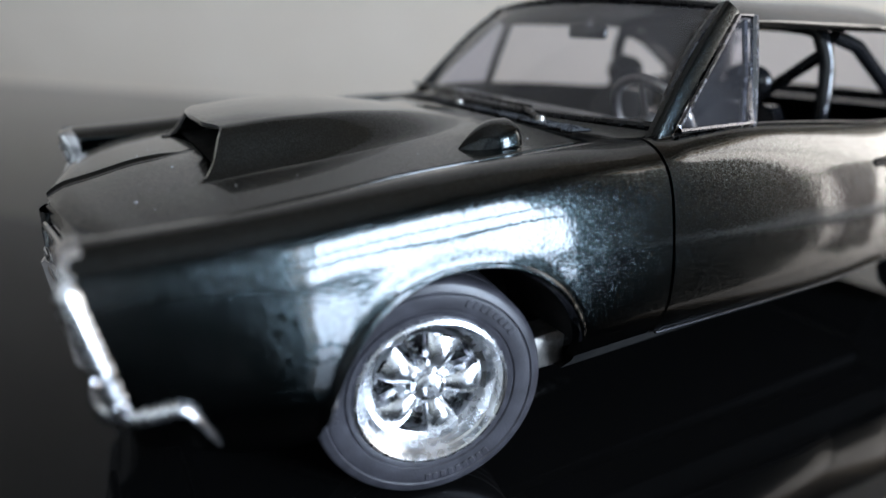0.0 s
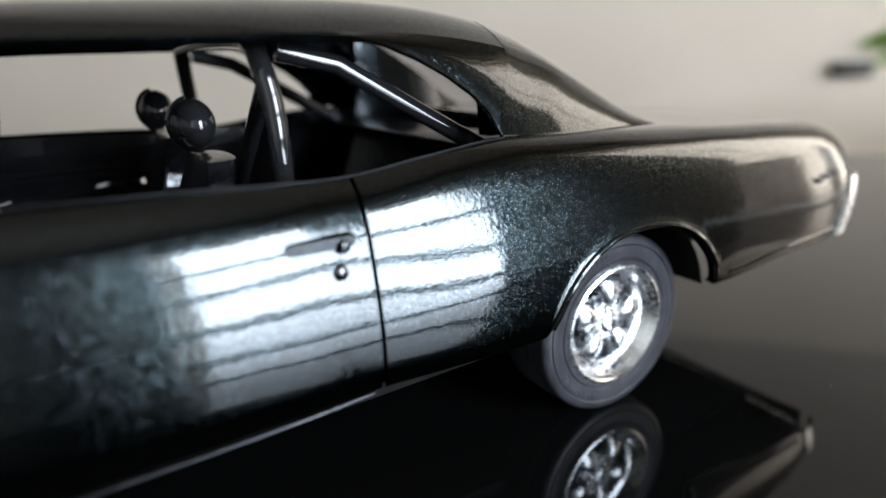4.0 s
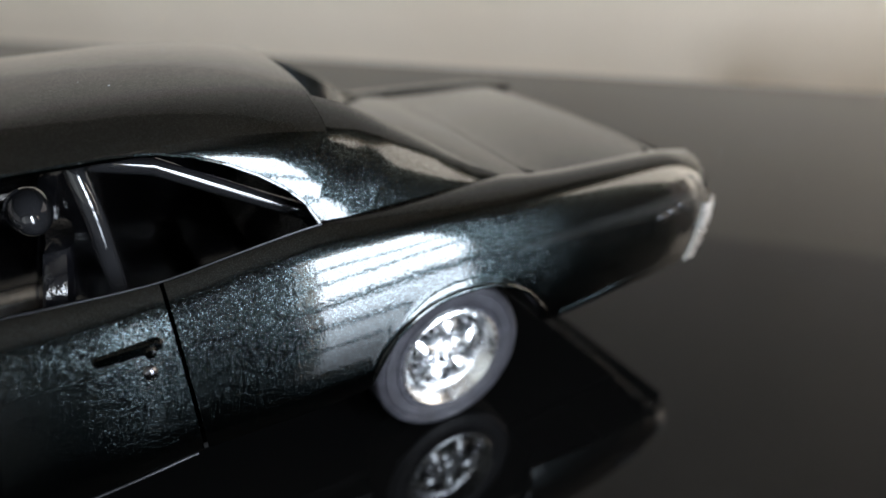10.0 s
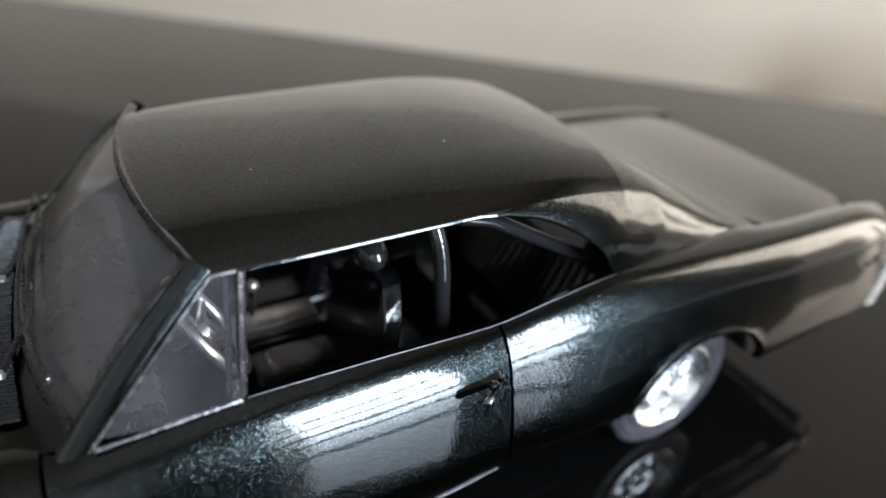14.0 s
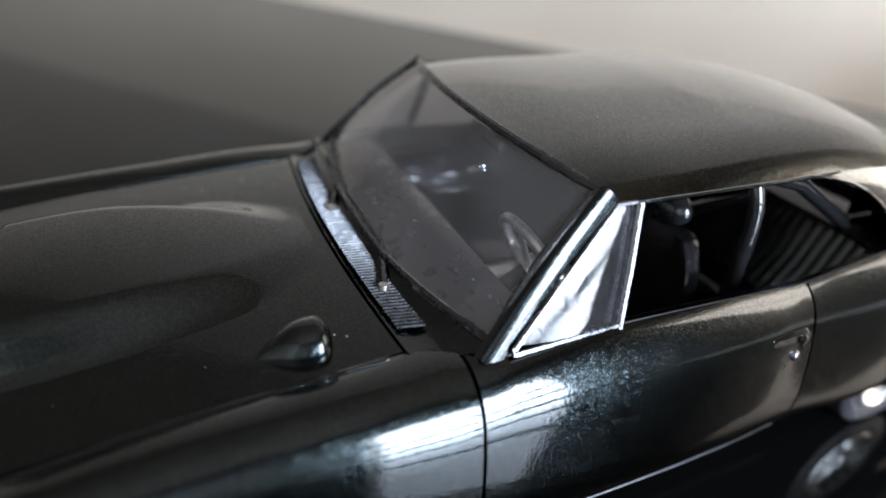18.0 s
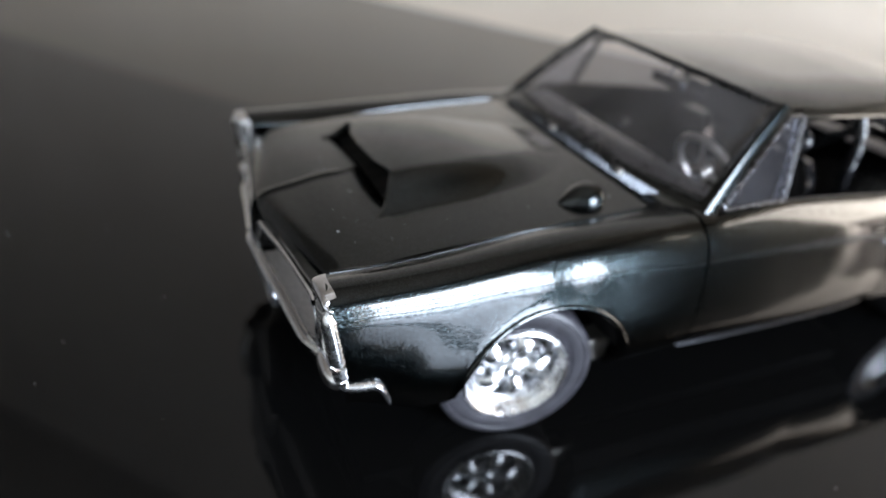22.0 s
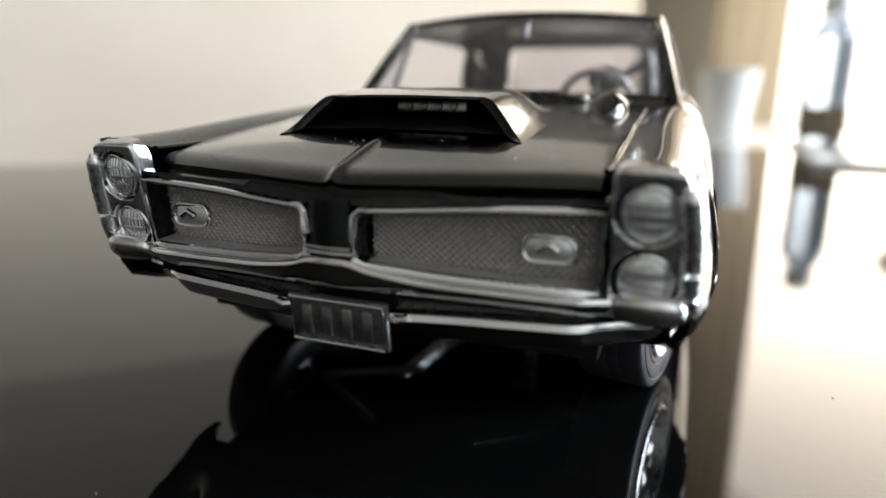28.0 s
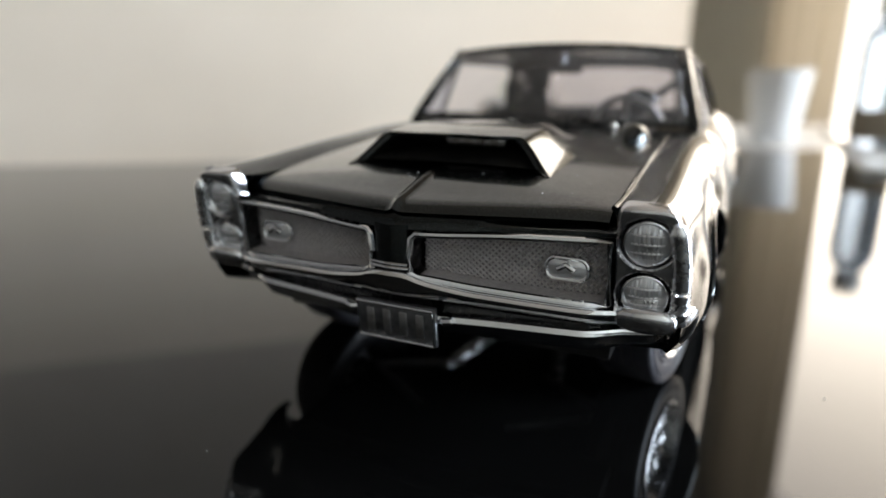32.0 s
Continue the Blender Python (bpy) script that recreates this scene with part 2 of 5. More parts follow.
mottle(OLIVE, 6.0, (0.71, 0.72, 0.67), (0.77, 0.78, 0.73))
# rear wall colour darkened so the doors reflect less of it
REAR = material("dimmed_rear", (0.24, 0.235, 0.22), 0.85)
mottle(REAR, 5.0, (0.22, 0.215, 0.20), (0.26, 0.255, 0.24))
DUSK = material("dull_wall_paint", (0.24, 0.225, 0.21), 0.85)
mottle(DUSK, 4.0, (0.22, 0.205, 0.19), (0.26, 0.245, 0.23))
CEIL = material("ceiling_paint", (0.32, 0.285, 0.245), 0.9)
mottle(CEIL, 5.0, (0.30, 0.265, 0.225), (0.34, 0.305, 0.265))
FLOOR = material("floor_boards", (0.12, 0.09, 0.06), 0.5)
mottle(FLOOR, 12.0, (0.09, 0.065, 0.04), (0.16, 0.12, 0.08))
WHITE = material("white_laminate", (0.82, 0.82, 0.80), 0.35)
mottle(WHITE, 20.0, (0.78, 0.78, 0.77), (0.86, 0.86, 0.85))


# ---- mesh tools, in the real car's metres; part() brings them to the model's size ----
def rake(co):
    """The car's front corners lean: further ahead at the top than at the bumper."""
    if -2.6 < co.x < -1.95 and 0.6 < abs(co.y) < 1.0 and 0.3 < co.z < 1.0:
        a, b = min(1, (-1.95 - co.x) / 0.30), min(1, (abs(co.y) - 0.6) / 0.14)
        co.x -= 0.21 * (co.z - 0.68) * a * a * (3 - 2 * a) * b * b * (3 - 2 * b)
    if co.x > 2.60 and co.z > 0.70:          # the tail's end leans forward above the bumper
        a = min(1, (co.x - 2.60) / 0.30)
        co.x -= 0.34 * (co.z - 0.70) * a * a * (3 - 2 * a)


def part(name, bm, mat, parent, label="", scale=S, smooth=True):
    if scale == S:
        for v in bm.verts:
            rake(v.co)
    bm.transform(Matrix.Scale(scale, 4))
    me = bpy.data.meshes.new(name)
    bm.to_mesh(me)
    bm.free()
    me.materials.append(mat)
    if smooth:
        me.shade_smooth()
        me.set_sharp_from_angle(angle=radians(38))
    ob = new(name, me)
    ob.parent = parent
    if label:
        ob["label"] = label
    return ob


def curve(*pairs):
    """A smooth line through (x, value) pairs, with no overshoot."""
    xs = np.array([p[0] for p in pairs], float)
    ys = np.array([p[1] for p in pairs], float)
    h = np.diff(xs)
    d = np.diff(ys) / h
    m = np.zeros(len(xs))
    m[0], m[-1] = d[0], d[-1]
    for i in range(1, len(xs) - 1):
        if d[i - 1] * d[i] > 0:
            w1, w2 = 2 * h[i] + h[i - 1], h[i] + 2 * h[i - 1]
            m[i] = (w1 + w2) / (w1 / d[i - 1] + w2 / d[i])

    def at(x):
        x = min(max(x, xs[0]), xs[-1])
        i = int(min(max(np.searchsorted(xs, x) - 1, 0), len(h) - 1))
        t = (x - xs[i]) / h[i]
        return float((1 + 2 * t) * (1 - t) ** 2 * ys[i] + t * (1 - t) ** 2 * h[i] * m[i] + t * t * (3 - 2 * t) * ys[i + 1] + t * t * (t - 1) * h[i] * m[i + 1])
    return at


def sheet(rows, lip=0.0, out=None):
    """A skin through rows of points; lip: how deep its rim is turned in. out: a point on the hollow side."""
    bm = bmesh.new()
    n, m = len(rows), len(rows[0])
    vs = [[bm.verts.new(p) for p in r] for r in rows]
    for i in range(n - 1):
        for j in range(m - 1):
            q = [vs[i][j], vs[i + 1][j], vs[i + 1][j + 1], vs[i][j + 1]]
            if len({tuple(round(c, 6) for c in v.co) for v in q}) > 2:
                try:
                    bm.faces.new(q)
                except ValueError:
                    pass
    bm.normal_update()
    if out is not None:
        c = sum((f.normal.dot(f.calc_center_median() - Vector(out)) for f in bm.faces))
        if c < 0:
            bmesh.ops.reverse_faces(bm, faces=bm.faces[:])
            bm.normal_update()
    if lip:
        rim = [e for e in bm.edges if e.is_boundary]
        got = bmesh.ops.extrude_edge_only(bm, edges=rim)["geom"]
        moved = [g for g in got if isinstance(g, bmesh.types.BMVert)]
        for v in moved:
            src = next((e.other_vert(v) for e in v.link_edges if e.other_vert(v) not in moved), v)
            nn = sum((f.normal for f in src.link_faces if len([x for x in f.verts if x in moved]) == 0), Vector())
            if nn.length > 0:
                v.co = src.co - nn.normalized() * lip
    bmesh.ops.remove_doubles(bm, verts=bm.verts[:], dist=1e-5)
    return bm


def mirror(rows, s):
    return [[(p[0], p[1] * s, p[2]) for p in r] for r in rows]


def block(x0, x1, y0, y1, z0, z1, b=0.0, seg=2):
    bm = bmesh.new()
    bmesh.ops.create_cube(bm, size=1, matrix=Matrix.LocRotScale(((x0 + x1) / 2, (y0 + y1) / 2, (z0 + z1) / 2), None, (abs(x1 - x0), abs(y1 - y0), abs(z1 - z0))))
    if b:
        bmesh.ops.bevel(bm, geom=bm.edges[:], offset=b, segments=seg, profile=0.5, affect="EDGES")
    return bm


def tube(points, r, seg=10, closed=False, flat=1.0):
    """A round bar along points; flat squeezes it upright."""
    pts = [Vector(p) for p in points]
    bm = bmesh.new()
    rings = []
    n = len(pts)
    for i, p in enumerate(pts):
        a = pts[(i - 1) % n] if closed or i else p
        b = pts[(i + 1) % n] if closed or i < n - 1 else p
        t = (b - a).normalized()
        side = t.cross(Vector((0, 0, 1)))
        if side.length < 1e-3:
            side = t.cross(Vector((0, 1, 0)))
        side.normalize()
        up = side.cross(t)
        rr = r[i] if isinstance(r, (list, tuple)) else r
        rings.append([bm.verts.new(p + side * math.cos(k * math.tau / seg) * rr + up * math.sin(k * math.tau / seg) * rr * flat) for k in range(seg)])
    for i in range(n if closed else n - 1):
        a, b = rings[i], rings[(i + 1) % n]
        for k in range(seg):
            bm.faces.new((a[k], a[(k + 1) % seg], b[(k + 1) % seg], b[k]))
    if not closed:
        bm.faces.new(rings[0][::-1])
        bm.faces.new(rings[-1])
    bmesh.ops.recalc_face_normals(bm, faces=bm.faces[:])
    return bm


def bend(points, steps=6):
    """More points on a smooth line through the given ones."""
    p = [Vector(q) for q in points]
    p = [p[0] * 2 - p[1]] + p + [p[-1] * 2 - p[-2]]
    res = []
    for i in range(1, len(p) - 2):
        for k in range(steps):
            t = k / steps
            res.append(0.5 * (2 * p[i] + (p[i + 1] - p[i - 1]) * t + (2 * p[i - 1] - 5 * p[i] + 4 * p[i + 1] - p[i + 2]) * t * t + (3 * p[i] - p[i - 1] - 3 * p[i + 1] + p[i + 2]) * t ** 3))
    return res + [p[-2]]


def lathe(profile, seg=48, closed=False):
    """Turns (radius, y) pairs round the y axis."""
    bm = bmesh.new()
    rings = []
    for r, y in profile:
        rings.append([bm.verts.new((math.cos(k * math.tau / seg) * r, y, math.sin(k * math.tau / seg) * r)) for k in range(seg)])
    for a, b in list(zip(rings, rings[1:])) + ([(rings[-1], rings[0])] if closed else []):
        for k in range(seg):
            bm.faces.new((a[k], a[(k + 1) % seg], b[(k + 1) % seg], b[k]))
    if not closed:
        for ring, (r, y) in ((rings[0], profile[0]), (rings[-1], profile[-1])):
            if r < 0.02:
                bm.faces.new(ring)
    bmesh.ops.remove_doubles(bm, verts=bm.verts[:], dist=1e-5)
    bmesh.ops.recalc_face_normals(bm, faces=bm.faces[:])
    return bm


def join(*bms):
    res = bmesh.new()
    for b in bms:
        me = bpy.data.meshes.new("piece")
        b.to_mesh(me)
        b.free()
        res.from_mesh(me)
        bpy.data.meshes.remove(me)
    return res


def moved(bm, m):
    bm.transform(m)
    return bm


# ---- room ----
def slab(name, corners, thick, mat, label, category, kind="structure"):
    """A flat slab: four corners, thickened along the given vector."""
    bm = bmesh.new()
    t = Vector(thick)
    a = [bm.verts.new(c) for c in corners]
    b = [bm.verts.new(Vector(c) + t) for c in corners]
    bm.faces.new(a)
    bm.faces.new(b[::-1])
    for i in range(4):
        j = (i + 1) % 4
        bm.faces.new((a[i], b[i], b[j], a[j]))
    bmesh.ops.recalc_face_normals(bm, faces=bm.faces[:])
    return tagged(part(name, bm, mat, None, scale=1, smooth=False), label, category, kind=kind)


EDGE = 0.272           # the table's far edge
LOW, HIGH = -0.75, 1.65
slab("floor", [room(-2.7, -1.4, LOW), room(2.0, -1.4, LOW), room(2.0, 1.9, LOW), room(-2.7, 1.9, LOW)], (0, 0, -0.1), FLOOR, "dark brown wooden floor of the room", "floor")
slab("ceiling", [room(-2.7, -1.4, HIGH), room(2.0, -1.4, HIGH), room(2.0, 1.9, HIGH), room(-2.7, 1.9, HIGH)], (0, 0, 0.1), CEIL, "plain brown painted ceiling", "ceiling")
BACK = 0.80           # the wall behind the table
TONE_SPLIT = 0.34           # height above which that wall's colour is dimmed
slab("wall_back", [room(-2.6, BACK, LOW), room(0.66, BACK, LOW), room(0.66, BACK, TONE_SPLIT), room(-2.6, BACK, TONE_SPLIT)], N * 0.12, PLASTER, "plain grey-white plaster wall behind the table", "wall")
slab("wall_back_upper", [room(-2.6, BACK, TONE_SPLIT), room(0.66, BACK, TONE_SPLIT), room(0.66, BACK, HIGH), room(-2.6, BACK, HIGH)], N * 0.12, UPPER, "upper part of the wall, dimmed in colour for the table's reflection", "wall")
slab("wall_far", [room(-2.6, 1.75, LOW), room(2.0, 1.75, LOW), room(2.0, 1.75, HIGH), room(-2.6, 1.75, HIGH)], N * 0.12, OLIVE, "olive painted wall of the room beyond", "wall")
# unseen wall split in colour: pale end brightens the chrome, dark end dims the doors
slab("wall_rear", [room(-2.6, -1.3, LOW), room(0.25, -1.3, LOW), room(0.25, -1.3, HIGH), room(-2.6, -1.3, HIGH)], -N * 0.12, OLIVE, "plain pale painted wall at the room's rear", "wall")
slab("wall_rear_corner", [room(0.25, -1.3, LOW), room(2.0, -1.3, LOW), room(2.0, -1.3, HIGH), room(0.25, -1.3, HIGH)], -N * 0.12, REAR, "part of the unseen rear wall, darkened to dim its reflection in the doors", "wall")
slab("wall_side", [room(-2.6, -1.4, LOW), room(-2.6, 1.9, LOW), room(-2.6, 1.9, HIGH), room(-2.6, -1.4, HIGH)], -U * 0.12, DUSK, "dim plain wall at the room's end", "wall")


# thick wall: the deep reveal is added to keep window light off the back wall
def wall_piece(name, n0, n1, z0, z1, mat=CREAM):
    return slab(name, [room(WALL_U, n0, z0), room(WALL_U, n1, z0), room(WALL_U, n1, z1), room(WALL_U, n0, z1)], U * 0.20, mat, "wall beside the windows, coloured dark and pale for its reflections", "wall")


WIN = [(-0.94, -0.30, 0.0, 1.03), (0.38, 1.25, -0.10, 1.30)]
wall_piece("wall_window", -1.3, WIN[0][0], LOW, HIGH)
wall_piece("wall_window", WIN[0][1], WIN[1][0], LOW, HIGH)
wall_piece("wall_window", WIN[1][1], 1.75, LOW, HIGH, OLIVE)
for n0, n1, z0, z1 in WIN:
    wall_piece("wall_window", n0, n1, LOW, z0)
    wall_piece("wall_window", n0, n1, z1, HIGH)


def sash(name, n0, n1, z0, z1, bars, uprights):
    top = tagged(new(name), "white painted window frame with crossbars, bright daylight behind", "window", kind="structure")
    top.matrix_world = Matrix.Translation(room(WALL_U + 0.012, n0, z0))
    inv = Matrix(((U.x, U.y, 0, 0), (N.x, N.y, 0, 0), (0, 0, 1, 0), (0, 0, 0, 1))).inverted()
    w, h = n1 - n0, z1 - z0

    def bar(nm, a0, a1, c0, c1):
        bm = moved(block(-0.01, 0.01, a0, a1, c0, c1, 0.002), inv)
        part(nm, bm, WHITE, top, scale=1)
    for nm, a0, a1, c0, c1 in (("frame_side", 0, 0.018, 0, h), ("frame_side", w - 0.018, w, 0, h), ("frame_head", 0.018, w - 0.018, h - 0.018, h), ("sill", 0.018, w - 0.018, 0, 0.018)):
        bar(nm, a0, a1, c0, c1)
    for b in bars:
        bar("glazing_bar", 0.018, w - 0.018, b * h - 0.022, b * h + 0.022)
    for b in uprights:
        bar("glazing_bar", b * w - 0.006, b * w + 0.006, 0.018, h - 0.018)


sash("window_1", *WIN[0], (0.20, 0.45), ())
sash("window_2", *WIN[1], (), (0.22,))

table = tagged(new("table"), "black high-gloss lacquered table top that mirrors the model", "table")
bm = block(-0.92, 0.60, -0.62, EDGE, -0.03, 0.0, 0.004)
bm.transform(Matrix(((U.x, N.x, 0, 0), (U.y, N.y, 0, 0), (0, 0, 1, 0), (0, 0, 0, 1))))
part("table_top", bm, TABLE, table, scale=1, smooth=False)
for u, n in ((-0.86, -0.56), (-0.86, 0.2), (0.54, -0.56), (0.54, 0.2)):
    bm = block(u - 0.03, u + 0.03, n - 0.03, n + 0.03, LOW, -0.03, 0.004)
    bm.transform(Matrix(((U.x, N.x, 0, 0), (U.y, N.y, 0, 0), (0, 0, 1, 0), (0, 0, 0, 1))))
    part("leg", bm, TRIM, table, scale=1)

# ---- the car's lines: x from the nose back, half-widths and heights ----
crease_y = curve((-2.33, 0.862), (-2.2, 0.866), (-2.1, 0.866), (-1.8, 0.868), (-1.46, 0.868), (-1.25, 0.877), (-1.05, 0.884), (-0.78, 0.883), (-0.4, 0.886), (0, 0.883), (0.3, 0.874), (0.54, 0.860), (0.8, 0.862), (1.0, 0.866), (1.25, 0.869), (1.5, 0.870), (1.9, 0.872), (2.2, 0.864), (2.5, 0.852), (2.75, 0.830), (2.85, 0.808), (2.90, 0.775))
crease_z = curve((-2.33, 0.815), (-2.1, 0.832), (-1.46, 0.872), (-0.78, 0.899), (0, 0.888), (0.54, 0.884), (1.0, 0.924), (1.5, 0.950), (2.0, 0.942), (2.5, 0.917), (2.90, 0.880))
inner_y = curve((-2.33, 0.664), (-2.13, 0.662), (-0.90, 0.664), (-0.82, 0.69), (-0.72, 0.785), (-0.3, 0.790), (0.5, 0.785), (1.03, 0.775), (1.4, 0.735), (1.77, 0.685), (2.0, 0.690), (2.90, 0.690))
inner_z = curve((-2.33, 0.824), (-2.13, 0.826), (-1.5, 0.900), (-0.90, 0.953), (-0.72, 0.975), (-0.3, 0.997), (0.1, 0.987), (0.5, 0.970), (0.76, 0.998), (1.03, 1.022), (1.4, 1.012), (1.77, 0.996), (2.0, 0.968), (2.6, 0.938), (2.90, 0.904))
peak_z = curve((-2.33, 0.856), (-2.13, 0.868), (-1.5, 0.924), (-0.9, 0.960), (-0.7, 0.960), (-0.3, 0.968), (0.5, 0.947), (1.03, 0.994), (1.4, 1.002), (1.77, 0.992), (2.6, 0.950), (2.90, 0.908))
bottom_z = curve((-2.33, 0.42), (-2.15, 0.36), (-1.95, 0.335), (-1.0, 0.374), (0.5, 0.428), (1.0, 0.430), (1.80, 0.428), (2.0, 0.435), (2.26, 0.462), (2.60, 0.476), (2.68, 0.50), (2.74, 0.60), (2.79, 0.69), (2.90, 0.72))
bulge = curve((0.0, 0.0), (0.04, 0.017), (0.12, 0.043), (0.22, 0.065), (0.32, 0.077), (0.38, 0.077), (0.45, 0.058), (0.53, 0.008), (0.6, -0.04))
AXLE_F, AXLE_R, HUB_Z = -1.466, 1.484, 0.328


def arch_z(x):
    """The lower edge of the side, lifted over the wheels."""
    z = bottom_z(x)
    for xc, rx, top in ((AXLE_F, 0.385, 0.715), (AXLE_R - 0.02, 0.402, 0.715)):
        d = (x - xc) / rx
        if abs(d) < 1:
            z = max(z, HUB_Z + (top - HUB_Z) * (1 - abs(d) ** 2.3) ** 0.5)
    return z


bulge_front = curve((0.0, 0.0), (0.05, 0.015), (0.12, 0.033), (0.2, 0.051), (0.3, 0.068), (0.37, 0.069), (0.45, 0.050), (0.53, 0.008))

bulge_rear = curve((0.0, 0.0), (0.05, 0.021), (0.10, 0.040), (0.15, 0.056), (0.22, 0.074), (0.3, 0.087), (0.4, 0.091), (0.48, 0.076), (0.56, 0.03))


def side_y(x, z):
    d = max(crease_z(x) - z, 0)
    w, q = min(1, max(0, (-0.75 - x) / 0.6)), min(1, max(0, (x - 0.45) / 0.5))
    w, q = w * w * (3 - 2 * w), q * q * (3 - 2 * q)
    n = min(1, max(0, (-1.86 - x) / 0.46))
    n = n * n * (3 - 2 * n)
    return crease_y(x) + (bulge(d) * (1 - w - q) + bulge_front(d) * w + bulge_rear(d) * q) * (1 - 0.8 * n) + 0.10 * n * min(d, 0.12) - 0.06 * n * max(0, d - 0.2) - 0.60 * n * max(0, d - 0.37)


def stations(x0, x1, step=0.05):
    xs = set(np.round(np.linspace(x0, x1, max(2, int((x1 - x0) / step) + 1)), 5))
    for xc, rx in ((AXLE_F, 0.385), (AXLE_R - 0.02, 0.402)):
        for k in range(25):
            x = round(xc - rx * math.cos(math.pi * k / 24), 5)
            if x0 < x < x1:
                xs.add(x)
    return sorted(xs)


def rounded(row, at, width):
    """The section with its crease rolled over softly, spread again over 34 points."""
    p = np.array(row)
    run = np.concatenate(([0.0], np.cumsum(np.linalg.norm(np.diff(p[:, 1:], axis=0), axis=1))))
    s = np.linspace(0, run[-1], 110)
    q = np.stack([np.interp(s, run, p[:, k]) for k in range(3)], axis=1)
    ext = np.concatenate((2 * q[0] - q[60:0:-1], q, 2 * q[-1] - q[-2:-62:-1]))
    step = s[1]
    es = (np.arange(len(ext)) - 60) * step
    near = np.exp(-((s - run[at]) / 0.17) ** 2)
    sig = width * near + 0.002
    w = np.exp(-0.5 * ((es[None, :] - s[:, None]) / sig[:, None]) ** 2)
    w /= w.sum(axis=1)[:, None]
    q = w @ ext
    q[:, 1] -= 0.13 * width * near ** 2
    q[:, 2] += 0.13 * width * near ** 2
    t = np.linspace(0, 1, 34)
    at_s = run[at] / run[-1]
    t = np.where(t < 0.5, at_s * 2 * t, at_s + (1 - at_s) * (2 * t - 1))
    return [tuple(np.interp(v * s[-1], s, q[:, k]) for k in range(3)) for v in t]


def side_rows(x0, x1):
    rows = []
    for x in stations(x0, x1):
        yi, zi, yc, zc = inner_y(x), inner_z(x), crease_y(x), crease_z(x)
        yp, zp = yi + (yc - yi) * (0.55 - 0.10 * min(1, max(0, (x - 1.3) / 0.6)) + 0.06 * min(1, max(0, (-0.9 - x) / 0.4))), peak_z(x)
        row = []
        for k in range(9):                     # shoulder, from the inner edge out to the crease
            t = k / 8
            a, b, c = (1 - t) ** 2, 2 * t * (1 - t), t * t
            zq = 2 * zp - 0.5 * (zi + zc)
            yq = 2 * yp - 0.5 * (yi + yc)
            cut = 0.042 * (1 - t) * min(1, max(0, (-2.14 - x) / 0.14))      # the fender's front runs back to the hood's corner
            row.append((x + cut, -(a * yi + b * yq + c * yc), a * zi + b * zq + c * zc))
        zb = arch_z(x)
        for k in range(1, 19):
            t = k / 18
            z = zc + (zb - zc) * t
            y = side_y(x, z)
            lipped = max(0.0, 1 - (z - zb) / 0.05) if zb > bottom_z(x) + 0.01 else 0
            row.append((x, -(y + 0.008 * lipped ** 2), z))
        rows.append(rounded(row, 8, 0.062 - 0.016 * min(1, max(0, (x - 0.3) / 0.5)) + 0.026 * min(1, max(0, (x - 1.6) / 0.5))))
    return rows


# ---- the model car ----
car = tagged(new("model_car"), "black-green metallic muscle car scale model with chrome five-spoke wheels", "model car")
IN = (0, 0, 0.6)
GAP = 0.006


def capsule(x0, x1, y, z, r, depth):
    """A lying bar with round ends on the side at y, thick towards the outside."""
    bm = bmesh.new()
    ring = []
    for k in range(9):
        a = math.pi / 2 + math.pi * k / 8
        ring.append((x0 + math.cos(a) * r, z + math.sin(a) * r))
    for k in range(9):
        a = -math.pi / 2 + math.pi * k / 8
        ring.append((x1 + math.cos(a) * r, z + math.sin(a) * r))
    lo = [bm.verts.new((x, y, zz)) for x, zz in ring]
    cx, cz = (x0 + x1) / 2, z
    hi = [bm.verts.new((cx + (x - cx) * 0.93, y + depth, cz + (zz - cz) * 0.7)) for x, zz in ring]
    for k in range(len(ring)):
        j = (k + 1) % len(ring)
        bm.faces.new((lo[k], lo[j], hi[j], hi[k]))
    bm.faces.new(hi)
    bmesh.ops.recalc_face_normals(bm, faces=bm.faces[:])
    return bm


